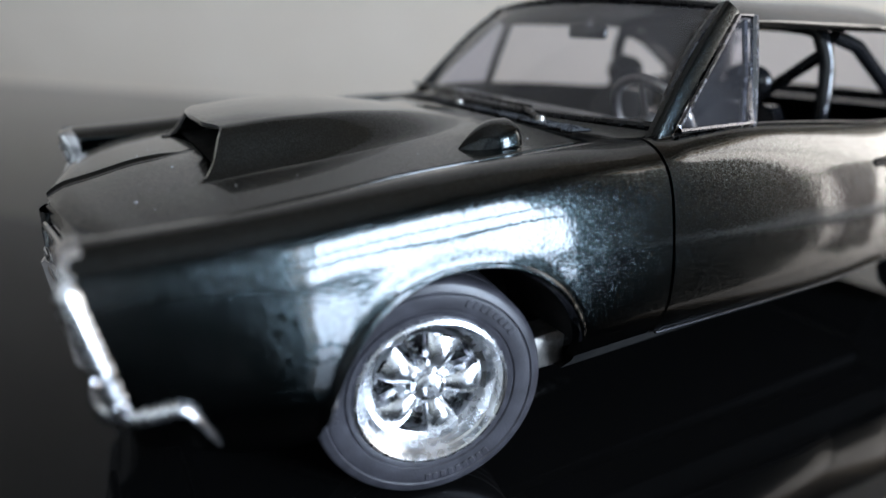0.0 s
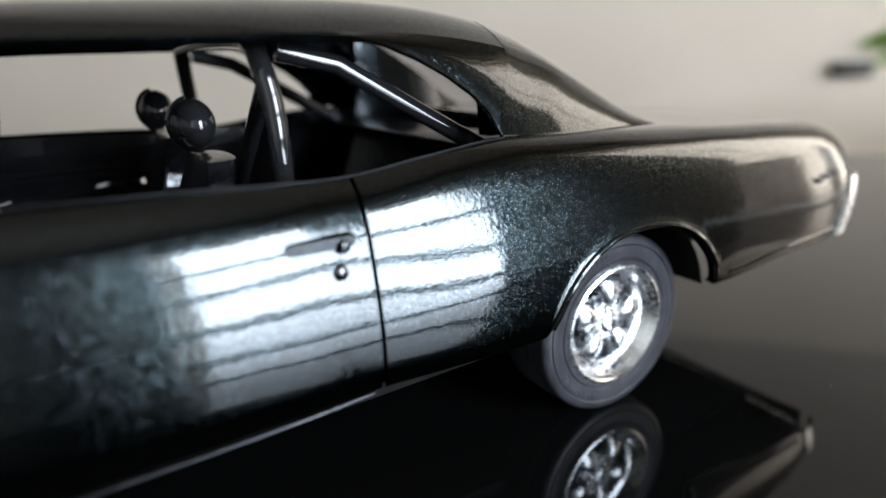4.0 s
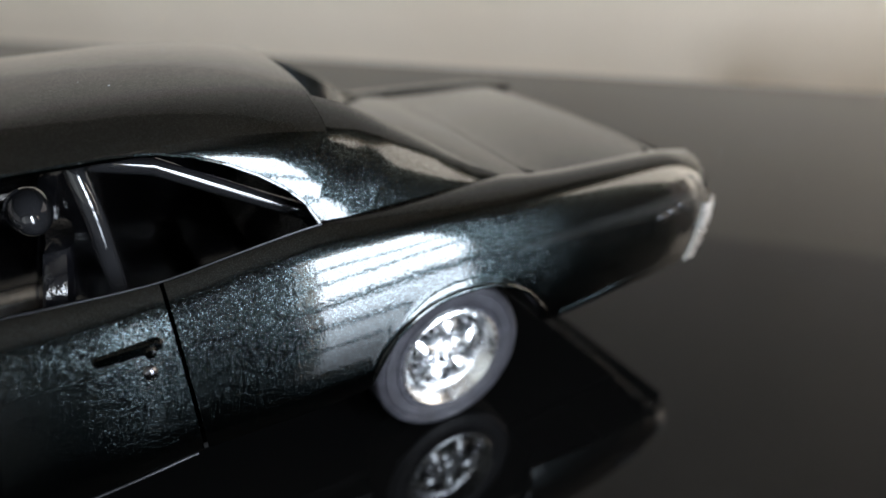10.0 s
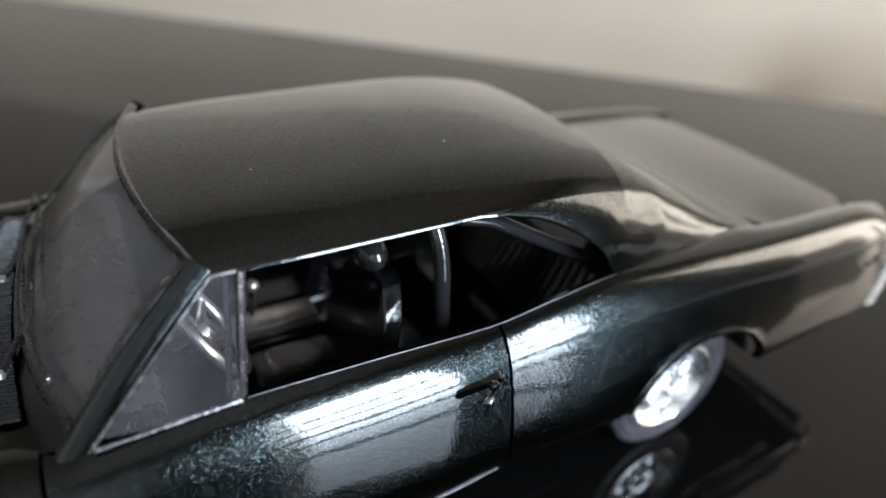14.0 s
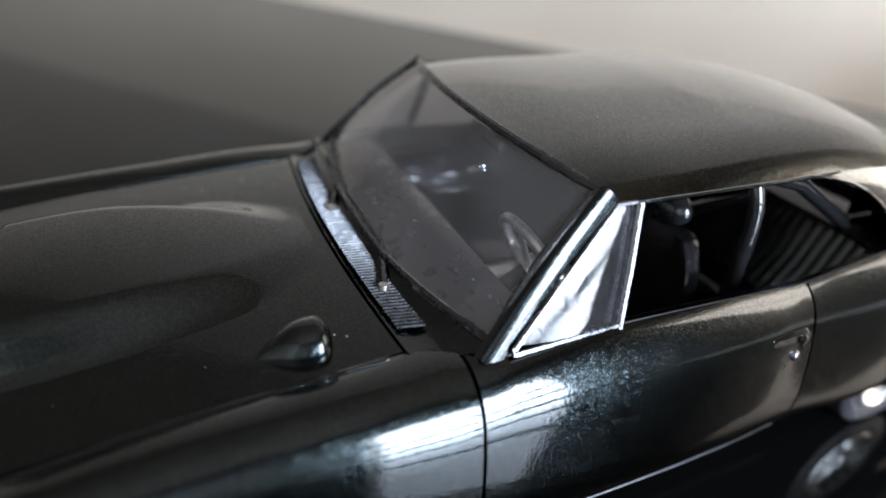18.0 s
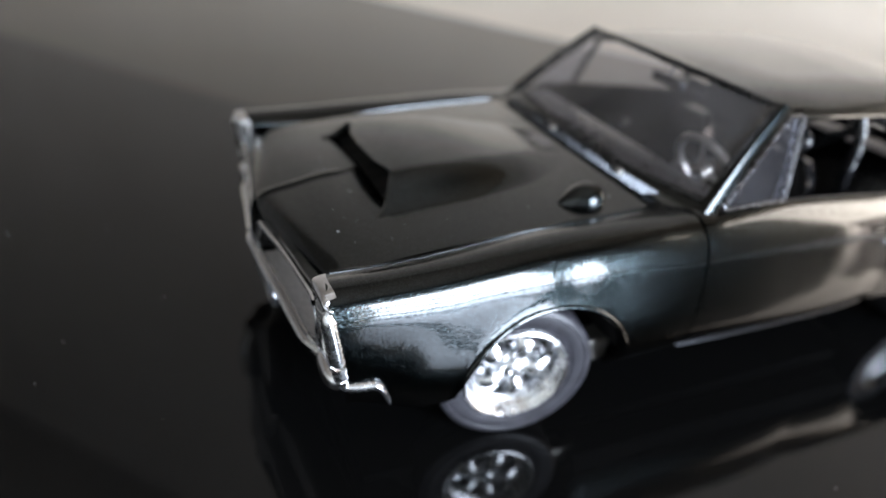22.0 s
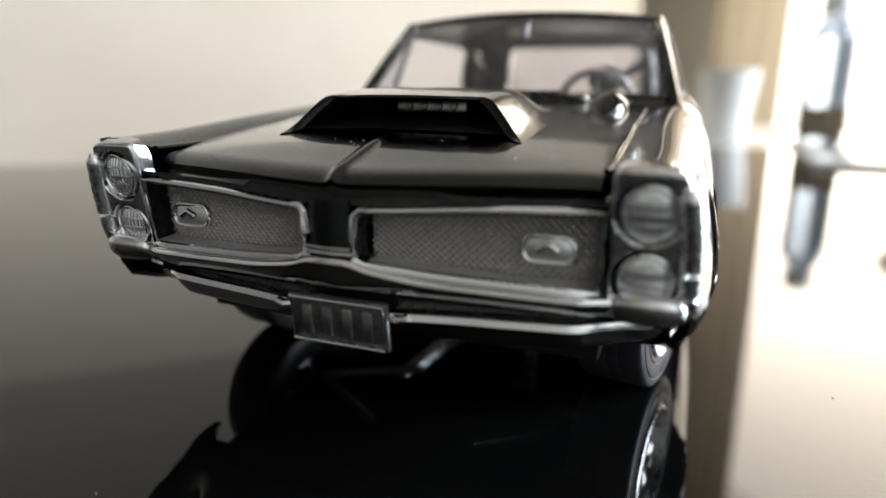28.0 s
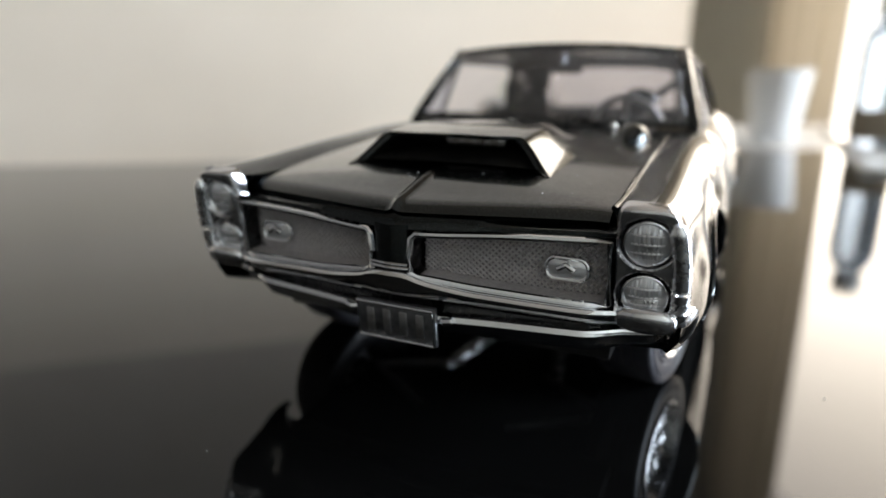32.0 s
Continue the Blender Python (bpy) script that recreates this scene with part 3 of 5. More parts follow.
for s in (1, -1):
    part("front_fender", sheet(mirror(side_rows(-2.280, -0.785), s), 0.03, IN), PAINT, car)
    door = part("door", sheet(mirror(side_rows(-0.785 + 2 * GAP, 0.525), s), 0.03, IN), PAINT, car)
    quarter = part("quarter_panel", sheet(mirror(side_rows(0.525 + 2 * GAP, 2.90), s), 0.03, IN), PAINT, car)
    o = -s
    part("door_handle", capsule(0.325, 0.475, o * (side_y(0.40, 0.838) - 0.006), 0.838, 0.020, o * 0.022), PAINT, door, "raised door handle moulded in body colour")
    part("handle_button", moved(lathe([(0.001, 0.022), (0.014, 0.020), (0.019, 0.010), (0.020, 0.0)], 20), Matrix.Translation((0.455, o * (side_y(0.455, 0.828) + 0.008), 0.828)) @ Matrix.Rotation(math.pi if o < 0 else 0, 4, "X")), PAINT, door)
    part("door_lock", moved(lathe([(0.001, 0.016), (0.012, 0.015), (0.020, 0.008), (0.022, 0.0)], 20), Matrix.Translation((0.440, o * (side_y(0.44, 0.765) - 0.002), 0.765)) @ Matrix.Rotation(math.pi if o < 0 else 0, 4, "X")), DARK_METAL, door, "small metal lock cylinder")
    # thin bright strip along the sill
    sill = lambda x: 0.372 + 0.036 * (x + 0.74)
    trim = [(x, o * (side_y(x, sill(x) + 0.01) - 0.006), sill(x)) for x in np.linspace(-0.74, 0.505, 26)]
    part("rocker_trim", tube(trim, [0.005, 0.008] + [0.009] * 22 + [0.008, 0.006], 10, flat=0.85), SILL, car, "dark satin metal strip along the sill")
    part("rocker_panel", sheet([[(x, o * y, z + 0.036 * (x + 0.74)) for y, z in ((0.885, 0.378), (0.87, 0.350), (0.83, 0.305), (0.70, 0.285))] for x in np.linspace(-1.06, 1.06, 8)], 0.0, (0, 0, 0.5)), UNDER, car)
    for xc, rx in ((AXLE_F, 0.385), (AXLE_R - 0.02, 0.402)):
        lip = [(xc + rx * q, o * (side_y(xc + rx * q, arch_z(xc + rx * q)) + 0.006), arch_z(xc + rx * q) + 0.004) for q in np.sin(np.linspace(-1.5, 1.5, 37))]
        part("arch_lip", tube([p for p in lip if p[2] > bottom_z(p[0]) + 0.03], 0.0095, 8), PAINT, car, "rolled lip round the wheel arch")
    part("quarter_fold", tube([(x, o * (side_y(x, bottom_z(x) + 0.042) + 0.001), bottom_z(x) + 0.042) for x in np.linspace(1.92, 2.62, 14)], 0.005, 6), PAINT, quarter)
    # emblem: three small raised shapes behind the wheel
    for k, w in enumerate((0.062, 0.058, 0.058)):
        x = 2.455 + k * 0.068
        part("emblem", moved(block(x, x + w, -0.006, 0.005, 0.722 + 0.010 * k, 0.746 + 0.010 * k, 0.004), Matrix.Translation((0, o * (side_y(x + 0.03, 0.735) + 0.002), 0))), DARK_METAL, quarter, "small raised metal emblem")

# hood
front_x = curve((0, -2.358), (0.12, -2.345), (0.4, -2.295), (0.655, -2.238))
hood_edge = curve((-2.42, 0.774), (-2.25, 0.800), (-2.13, 0.823), (-1.5, 0.902), (-0.905, 0.953))


def hood_z(x, y):
    crown = 0.030 * (1 - (abs(y) / 0.655) ** 2)
    ridge = 0.011 * math.exp(-(y / 0.014) ** 2) * min(1, max(0, (-1.95 - x) / 0.1))
    nose = -0.02 * max(0, 1 - (x - front_x(abs(y))) / 0.06) ** 2
    return hood_edge(x) + crown * min(1, (x + 2.46) / 0.35) + ridge + nose


def hood_rows():
    ys = sorted({round(v, 4) for v in list(np.linspace(-0.657, 0.657, 41)) + [-0.04, -0.03, -0.022, -0.016, -0.011, -0.006, 0.006, 0.011, 0.016, 0.022, 0.03, 0.04]})
    rows = []
    for k in range(47):
        t = (k / 46) ** 1.25
        row = []
        for y in ys:
            xf = front_x(abs(y))
            xr = -0.915 - 0.05 * (1 - (y / 0.652) ** 2)
            x = xf + (xr - xf) * t
            row.append((x, y, hood_z(x, y)))
        rows.append(row)
    return rows


hood = part("hood", sheet(hood_rows(), 0.025, IN), PAINT, car)

# the scoop: a wide mouth that runs out towards the windscreen; its rim leans back from the feet to the lip
scoop_h = curve((-2.03, 0.110), (-1.8, 0.112), (-1.6, 0.102), (-1.3, 0.060), (-1.0, 0.001))
scoop_b = curve((-2.03, 0.404), (-1.7, 0.406), (-1.3, 0.36), (-1.0, 0.20))
scoop_flat = curve((-2.03, 0.68), (-1.7, 0.66), (-1.3, 0.50), (-1.0, 0.15))
mouth_x = curve((0, -1.942), (0.40, -1.930), (0.58, -1.905), (0.66, -1.898), (0.74, -1.912), (0.85, -1.935), (0.95, -1.965), (1.0, -1.990))
TAIL = -1.0


def scoop_section(t, dx=0.0, inset=0.0):
    """One line across the scoop, at the share t of its length behind the mouth."""
    row = []
    for k in range(41):
        v = k / 20 - 1
        a = abs(v)
        x = mouth_x(a) + (TAIL - mouth_x(a)) * t
        q = max(0, (a - scoop_flat(x)) / (1 - scoop_flat(x)))
        w = 0.45 - 0.35 * t
        h = scoop_h(x) * (1 - 0.05 * min(1, a / scoop_flat(x)) ** 2 * 1.0) * (1 - w * q - (1 - w) * q * q * (3 - 2 * q))
        y = max(0, a * scoop_b(x) - inset * (1.4 if a > 0.6 else 1.0))
        h = max(0.004 if inset else -0.004, h - inset)
        y *= -1 if v < 0 else 1
        row.append((x + dx, y, hood_z(x + dx, y) + h))
    return row


scoop = part("hood_scoop", sheet([scoop_section(t) for t in np.linspace(0, 1, 40)], 0.0, (-1.5, 0, 0.7)), PAINT, hood, "raised hood scoop with a wide open mouth")
part("scoop_lip", sheet([scoop_section(0), scoop_section(0, -0.005, 0.007), scoop_section(0, 0.0, 0.016)], 0.0), PAINT, hood)
part("scoop_tunnel", sheet([scoop_section(t, 0, 0.016) for t in np.linspace(0, 0.34, 8)] + [[(-1.58, 0.0, hood_z(-1.58, 0) + 0.03)] * 41], 0.0), UNDER, hood, "black inside of the scoop")
part("scoop_floor", sheet([[(x, y, hood_z(x, y) + 0.006) for y in np.linspace(-0.36, 0.36, 9)] for x in np.linspace(-1.93, -1.58, 5)], 0.0), UNDER, hood, "matt black floor of the scoop")
# carburettor inlet plate seen in the mouth
inlet = part("carburettor_inlet", moved(block(-0.012, 0.012, -0.125, 0.125, -0.022, 0.022, 0.010), Matrix.Translation((-1.74, -0.03, hood_z(-1.74, 0) + 0.052))), DULL_CHROME, hood, "polished inlet plate inside the scoop")
for k in range(4):
    part("inlet_bolt", moved(lathe([(0.001, 0.012), (0.012, 0.010), (0.016, 0.0)], 12), Matrix.Translation((-1.752, -0.11 + k * 0.053, hood_z(-1.74, 0) + 0.052)) @ Matrix.Rotation(math.pi / 2, 4, "Z")), SILVER, inlet)

# tachometer pod on the hood
def pod():
    rows = []
    for k in range(25):
        t = k / 24
        x = -1.285 + 0.20 * t
        swell = math.sin(min(1, t / 0.68) * math.pi / 2) ** 0.9
        close = math.sqrt(max(0.0, 1 - max(0, (t - 0.80) / 0.20) ** 2 * 0.62))     # the rear rounds in towards the dial
        rows.append([(x, -0.535 + math.cos(math.pi * j / 18) * 0.078 * swell * close, hood_z(x, -0.535) - 0.004 + math.sin(math.pi * j / 18) * 0.076 * swell * close) for j in range(19)])
    return sheet(rows, 0.0, (-1.2, -0.535, 0.8))


pod_ob = part("tachometer_pod", pod(), PAINT, hood, "small teardrop instrument pod on the hood")
part("dial", sheet([[(-1.086, -0.535 + math.cos(math.pi * j / 10) * r, hood_z(-1.09, -0.535) + math.sin(math.pi * j / 10) * r * 0.86) for j in range(11)] for r in (0.047, 0.025, 0.002)], 0.0, (-1.3, -0.535, 0.9)), WHEEL_CHROME, pod_ob, "bright instrument face")

# front header under the hood's lip and the nose between the grilles
grille_x = curve((0, -2.372), (0.085, -2.360), (0.3, -2.328), (0.68, -2.288), (0.87, -2.25))
grille_top = curve((0, 0.708), (0.10, 0.709), (0.4, 0.726), (0.68, 0.737))
grille_low = curve((0, 0.576), (0.10, 0.571), (0.3, 0.553), (0.68, 0.541))
ys = np.linspace(-0.70, 0.70, 57)
part("front_header", sheet([[(front_x(min(abs(y), 0.655)) + 0.012, y, hood_z(front_x(min(abs(y), 0.655)), min(max(y, -0.652), 0.652)) - 0.014) for y in ys],
                            [(min(front_x(min(abs(y), 0.655)) + 0.0, grille_x(abs(y)) + 0.005), y, grille_top(abs(y)) + 0.026) for y in ys],
                            [(grille_x(abs(y)) + 0.004, y, grille_top(abs(y)) + 0.012) for y in ys],
                            [(grille_x(abs(y)) + 0.05, y, grille_top(abs(y)) + 0.006) for y in ys]], 0.0, IN), PAINT, car)
part("nose_divider", sheet([[(grille_x(abs(y)) - 0.012 * (1 - (y / 0.070) ** 2) + (0.07 if abs(y) > 0.066 else 0), y, z) for y in np.linspace(-0.070, 0.070, 13)] for z in np.linspace(0.578, 0.735, 6)], 0.0, IN), PAINT, car)
part("radiator_shroud", block(-2.14, -2.10, -0.80, 0.80, 0.36, 0.76, 0.01), UNDER, car)

# grilles, park lamps, headlamps
for s in (1, -1):
    top = [(grille_x(y) - 0.006, s * y, grille_top(y)) for y in np.linspace(0.088, 0.675, 16)]
    low = [(grille_x(y) - 0.006, s * y, grille_low(y)) for y in np.linspace(0.675, 0.096, 16)]
    inner = [(grille_x(0.07) - 0.008, s * 0.072, 0.586), (grille_x(0.07) - 0.008, s * 0.069, 0.641), (grille_x(0.07) - 0.008, s * 0.073, 0.695)]
    rim = part("grille_rim", tube(top + low + inner, 0.011, 8, closed=True), CHROME, car, "thin chrome rim round the grille")
    back = 0.085
    part("grille_backing", sheet([[(grille_x(y) + back, s * y, grille_low(y) - 0.02 + (grille_top(y) - grille_low(y) + 0.03) * t) for y in np.linspace(0.08, 0.70, 20)] for t in np.linspace(0, 1, 4)], 0.0, IN), GRILLE_SHADED, rim)
    walls = top + low + inner + top[:1]
    part("grille_wall", sheet([walls, [(x + back, y, z) for x, y, z in walls]], 0.0), TRIM, rim)
    part("grille_ledge", sheet([[(x + d, y, z + 0.004 + d * 0.05) for x, y, z in low] for d in (0.006, 0.04, 0.083)], 0.0), GRILLE, rim)
    # a diagonal lattice proud of the backing
    bm = bmesh.new()
    for way in (1, -1):
        for k in range(-10, 40):
            y0 = 0.07 + k * 0.0205
            pts = []
            for j in range(11):
                t = j / 10
                y = y0 + way * (t - 0.5) * 0.17 + 0.085
                if 0.078 < y < 0.675:
                    zz = grille_low(y) + 0.004 + (grille_top(y) - grille_low(y) - 0.008) * t
                    pts.append(Vector((grille_x(y) + back - 0.004, s * y, zz)))
            if len(pts) < 3:
                continue
            lo_, hi_ = pts[0], pts[-1]
            steps = [lo_.lerp(hi_, q / 3) for q in range(4)]
            for p in steps:
                p.x = grille_x(abs(p.y)) + back - 0.004
            rings = []
            for p in steps:
                rings.append([bm.verts.new(p + Vector((0.004, -0.0045, 0))), bm.verts.new(p + Vector((-0.007, 0, 0))), bm.verts.new(p + Vector((0.004, 0.0045, 0)))])
            for a, b in zip(rings, rings[1:]):
                for q in range(2):
                    bm.faces.new((a[q], a[q + 1], b[q + 1], b[q]))
    bmesh.ops.recalc_face_normals(bm, faces=bm.faces[:])
    tagged(part("grille_mesh", bm, GRILLE, rim, "diamond mesh grille insert", smooth=False), kind="stuff")
    # park lamp
    y = 0.545
    def lozenge(w, h, r, n=6):
        res = []
        for k, (cy, cz) in enumerate(((w - r, h - r), (r - w, h - r), (r - w, r - h), (w - r, r - h))):
            res += [(cy + math.cos(q) * r, cz + math.sin(q) * r) for q in np.linspace(k * math.pi / 2, (k + 1) * math.pi / 2, n)]
        return res
    px = grille_x(y)
    outline = lozenge(0.062, 0.032, 0.026)
    lamp = part("park_lamp", sheet([[(px + 0.06 - d, s * y + a * q, 0.630 + b * q) for a, b in outline + outline[:1]] for q, d in ((1.0, 0.0), (0.94, 0.014), (0.7, 0.020), (0.02, 0.022))], 0.0, (px + 0.2, s * y, 0.630)), LENS, rim, "small clear park lamp in the grille")
    part("lamp_bezel", tube([(px + 0.048, s * y + a * 1.02, 0.630 + b * 1.02) for a, b in outline], 0.007, 8, closed=True), CHROME, lamp)
    part("bulb", tube([(px + 0.036, s * y - 0.026, 0.630), (px + 0.034, s * y, 0.645), (px + 0.036, s * y + 0.026, 0.630)], 0.010, 8), CHROME, lamp)
    # stacked headlamps
    bezel_rows = []
    yc, zc, ha, hb = 0.772, 0.660, 0.094, 0.198
    for k in range(97):
        v = k / 48 - 1
        row = []
        for j in range(49):
            u = j / 24 - 1
            yy = yc + ha * u * (1 - 0.22 * v ** 8) ** 1.0
            zz = zc + hb * v * (1 - 0.05 * u ** 8) - 0.030 * max(0, u) ** 4 * max(0, v) ** 6
            edge = max(abs(u), abs(v) ** 1.6)
            roll = 0.050 * max(0, (edge - 0.80) / 0.20) ** 2.2
            cup = 0.0
            for lz in (0.742, 0.580):
                r = math.hypot(yy - yc, (zz - lz) * 1.04)
                if r < 0.080:
                    cup = 0.034 * min(1, (0.080 - r) / 0.016) ** 0.8
            row.append((max(grille_x(min(yy, 0.87)), -2.272) * 0.25 - 2.283 * 0.75 - 0.012 + roll * (0.5 if u > 0.8 else 1.0) + cup, s * yy, zz))
        bezel_rows.append(row)
    bezel = part("headlamp_bezel", sheet(bezel_rows, 0.02, (0, 0, 0.65)), BEZEL, car, "chrome bezel round two stacked headlamps")
    for z in (0.742, 0.580):
        turn = Matrix.Translation((-2.262, s * 0.772, z)) @ Matrix.Rotation(math.pi / 2 - s * 0.0, 4, "Z") @ Matrix.Rotation(-s * 0.12, 4, "Z")
        part("lamp_ring", moved(lathe([(0.060, 0.006), (0.060, 0.022), (0.063, 0.026), (0.066, 0.024), (0.068, 0.010), (0.068, 0.0)], 40), turn), CHROME, bezel)
        lens = part("lamp_lens", moved(lathe([(0.001, 0.030), (0.03, 0.028), (0.052, 0.021), (0.062, 0.012)], 40), turn), LENS, bezel, "clear fluted headlamp lens")
        for k in range(-4, 5):
            w = math.sqrt(max(0.0001, 0.054 ** 2 - (k * 0.0118) ** 2))
            part("flute", moved(tube([(k * 0.0118, 0.0345 - 7.5 * (k * 0.0118) ** 2 - 5 * q * q, q) for q in np.linspace(-w, w, 7)], 0.0042, 6), turn), LENS, lens)
        for k in (-1, 0, 1):
            w = math.sqrt(0.054 ** 2 - (k * 0.026) ** 2)
            part("flute", moved(tube([(q, 0.036 - 7.5 * q * q - 5 * (k * 0.026) ** 2, k * 0.026) for q in np.linspace(-w, w, 7)], 0.003, 6), turn), DULL_CHROME, lens)

for s in (1, -1):
    part("fender_lip", tube([(x, s * (inner_y(x) + 0.005), inner_z(x) + 0.001) for x in np.linspace(-2.235, -0.96, 60)], 0.009, 8), PAINT, car, "rounded lip of the fender along the hood")

# front bumper: a pointed upper bar, a lower blade, wrapped ends
def bar_rows(y0, y1, n, section):
    return [[p for p in section(y)] for y in np.linspace(y0, y1, n)]


up_top = curve((0, 0.588), (0.05, 0.586), (0.12, 0.567), (0.3, 0.544), (0.70, 0.534), (0.88, 0.532))
up_low = curve((0, 0.492), (0.3, 0.476), (0.70, 0.468), (0.88, 0.462))


def upper_bar(y):
    a = abs(y)
    x, zt, zb = grille_x(min(a, 0.87)) - 0.02 + 0.35 * max(0, a - 0.80) ** 1.5, up_top(a), up_low(a)
    m = (zt + zb) / 2
    return [(x + 0.09, y, zt - 0.004), (x + 0.012, y, zt), (x - 0.004, y, zt - 0.004), (x - 0.012, y, zt - 0.014), (x - 0.008, y, zt - 0.024), (x + 0.004, y, m), (x + 0.022, y, zb + 0.016), (x + 0.045, y, zb), (x + 0.10, y, zb + 0.004)]


bumper = part("front_bumper", sheet(bar_rows(-0.88, 0.88, 71, upper_bar), 0.0, (-1.9, 0, 0.53)), CHROME, car, "chrome bumper with a pointed centre")
low_top = curve((0.16, 0.441), (0.66, 0.455), (0.78, 0.462), (0.90, 0.480))
low_deep = curve((0.16, 0.098), (0.60, 0.100), (0.78, 0.090), (0.90, 0.050))
for s in (1, -1):
    def lower_bar(y):
        zt, h = low_top(y), low_deep(y)
        x = grille_x(min(y, 0.80)) + 0.022 + 3.2 * max(0, y - 0.80) ** 1.5
        return [(x + 0.09, s * y, zt - 0.004), (x + 0.02, s * y, zt), (x + 0.004, s * y, zt - 0.006), (x, s * y, zt - 0.014), (x + 0.014, s * y, zt - 0.020), (x + 0.012, s * y, zt - 0.028), (x + 0.020, s * y, zt - 0.36 * h), (x + 0.034, s * (y - 0.002), zt - 0.60 * h), (x + 0.056, s * (y - 0.006), zt - 0.85 * h), (x + 0.09, s * (y - 0.012), zt - h)]
    part("bumper_blade", sheet(bar_rows(0.15, 0.90, 44, lower_bar), 0.01, (-1.9, s * 0.4, 0.42)), CHROME, bumper, "lower chrome blade of the bumper")
    wrap = [(0.722 + 0.178 * math.sin(q * math.pi / 2), -2.300 + 0.150 * (1 - math.cos(q * math.pi / 2)) + 0.05 * max(0, q - 0.8)) for q in np.linspace(0, 1, 15)]
    part("bumper_end", sheet([[(x + 0.03, s * (y - 0.02), 0.540), (x, s * y, 0.538), (x - 0.008, s * (y + 0.006), 0.526), (x - 0.006, s * (y + 0.005), 0.514), (x + 0.006, s * (y - 0.002), 0.504), (x + 0.04, s * (y - 0.02), 0.500)] for y, x in wrap[2:7]], 0.01, (-2.1, s * 0.7, 0.52)), CHROME, bumper, "chrome bumper end wrapped round the fender")
    edge = [(-2.282, s * (side_y(-2.28, z) - 0.014), z) for z in np.linspace(0.805, 0.545, 12)]
    foot = [(x, s * (side_y(x, 0.51) + d), z) for d, x, z in ((-0.012, -2.278, 0.520), (-0.006, -2.262, 0.508), (0.0, -2.215, 0.512), (0.004, -2.170, 0.516))]
    part("fender_rim", tube(bend(edge + foot, 2), [0.016, 0.021] + [0.027] * 20 + [0.026, 0.024, 0.022] + [0.020] * 6, 12), WHEEL_CHROME, bumper, "bright chrome edge down the fender's front")
    bm = bmesh.new()
    bmesh.ops.create_uvsphere(bm, u_segments=28, v_segments=16, radius=1)
    for v in bm.verts:
        v.co = Vector((-2.300 + 0.040 * v.co.x, s * 0.785 + 0.088 * math.copysign(abs(v.co.y) ** 0.8, v.co.y), 0.512 + 0.044 * math.copysign(abs(v.co.z) ** 0.8, v.co.z)))
    part("bumper_bulb", bm, BEZEL, bumper, "rounded chrome end of the bumper below the headlamps")
    part("bumper_tip", tube(bend([(x, s * (side_y(x, z) + 0.006), z) for x, z in ((-2.176, 0.514), (-2.158, 0.508), (-2.142, 0.480), (-2.120, 0.430), (-2.102, 0.385))], 4), [0.0155] * 5 + [0.0145] * 4 + [0.012] * 4 + [0.010, 0.008, 0.007, 0.005], 10), DULL_CHROME, bumper, "thin chrome leg down the fender's corner")
for z, y in ((0.598, 0.070), (0.610, 0.066)):
    part("nose_bar", tube([(grille_x(abs(q)) - 0.016, q, z) for q in np.linspace(-y, y, 9)], 0.0045, 6), CHROME, bumper)
part("front_valance", sheet([[(grille_x(min(abs(y), 0.87)) + 0.10, y, 0.40), (grille_x(min(abs(y), 0.87)) + 0.12, y, 0.362), (grille_x(min(abs(y), 0.87)) + 0.20, y, 0.345)] for y in np.linspace(-0.84, 0.84, 29)], 0.0, IN), PAINT, car)
# black sheet that stands for the shade in the gap behind the bumper
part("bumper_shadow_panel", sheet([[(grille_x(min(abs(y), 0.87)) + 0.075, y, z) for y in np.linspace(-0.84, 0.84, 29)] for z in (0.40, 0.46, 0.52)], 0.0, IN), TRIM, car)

# plate with four raised bars
tilt = Matrix.Translation((-2.322, 0.003, 0.392)) @ Matrix.Rotation(radians(-8), 4, "Y")
plate = part("number_plate", moved(block(-0.010, 0.010, -0.150, 0.150, -0.072, 0.072, 0.006), tilt), PLATE, bumper, "small embossed metal plate with a raised rim")
ring = [(-0.013, -0.142, -0.064), (-0.013, 0.142, -0.064), (-0.013, 0.142, 0.064), (-0.013, -0.142, 0.064)]
part("plate_rim", moved(tube(bend(ring + ring[:1], 1)[:-1], 0.007, 8, closed=True), tilt), CHROME, plate)
for k in range(4):
    part("raised_bar", moved(block(-0.020, -0.008, 0.107 - k * 0.062 - 0.028, 0.107 - k * 0.062, -0.044, 0.044, 0.005), tilt), DULL_CHROME, plate)
for s in (1, -1):
    part("plate_bracket", tube([(-2.310, s * 0.150, 0.422), (-2.325, s * 0.175, 0.420), (-2.320, s * 0.20, 0.424)], 0.014, 8), CHROME, plate)

# roof, sails, glass
roof_y = curve((-0.36, 0.655), (0, 0.668), (0.6, 0.668), (1.14, 0.645))


def roof_point(x, v):
    a = abs(v)
    drop = 0.028 * a ** 2 + 0.062 * max(0, (a - 0.55) / 0.45) ** 3
    lift = 0.034 * (1 - a * a) * min(1, max(0, (x + 0.40) / 0.8))
    return (x, v * roof_y(x), 1.415 + lift - drop - 0.052 * max(0, (x - 0.58) / 0.56) ** 2.4 - 0.012 * max(0, (-0.05 - x) / 0.35) ** 2)


def roof_rows():
    rows = []
    for k in range(41):
        t = k / 40
        row = []
        for j in range(41):
            v = j / 20 - 1
            xf = -0.345 - 0.10 * (1 - v * v)
            x = xf + (1.14 - xf) * t
            row.append(roof_point(x, v))
        rows.append(row)
    return rows


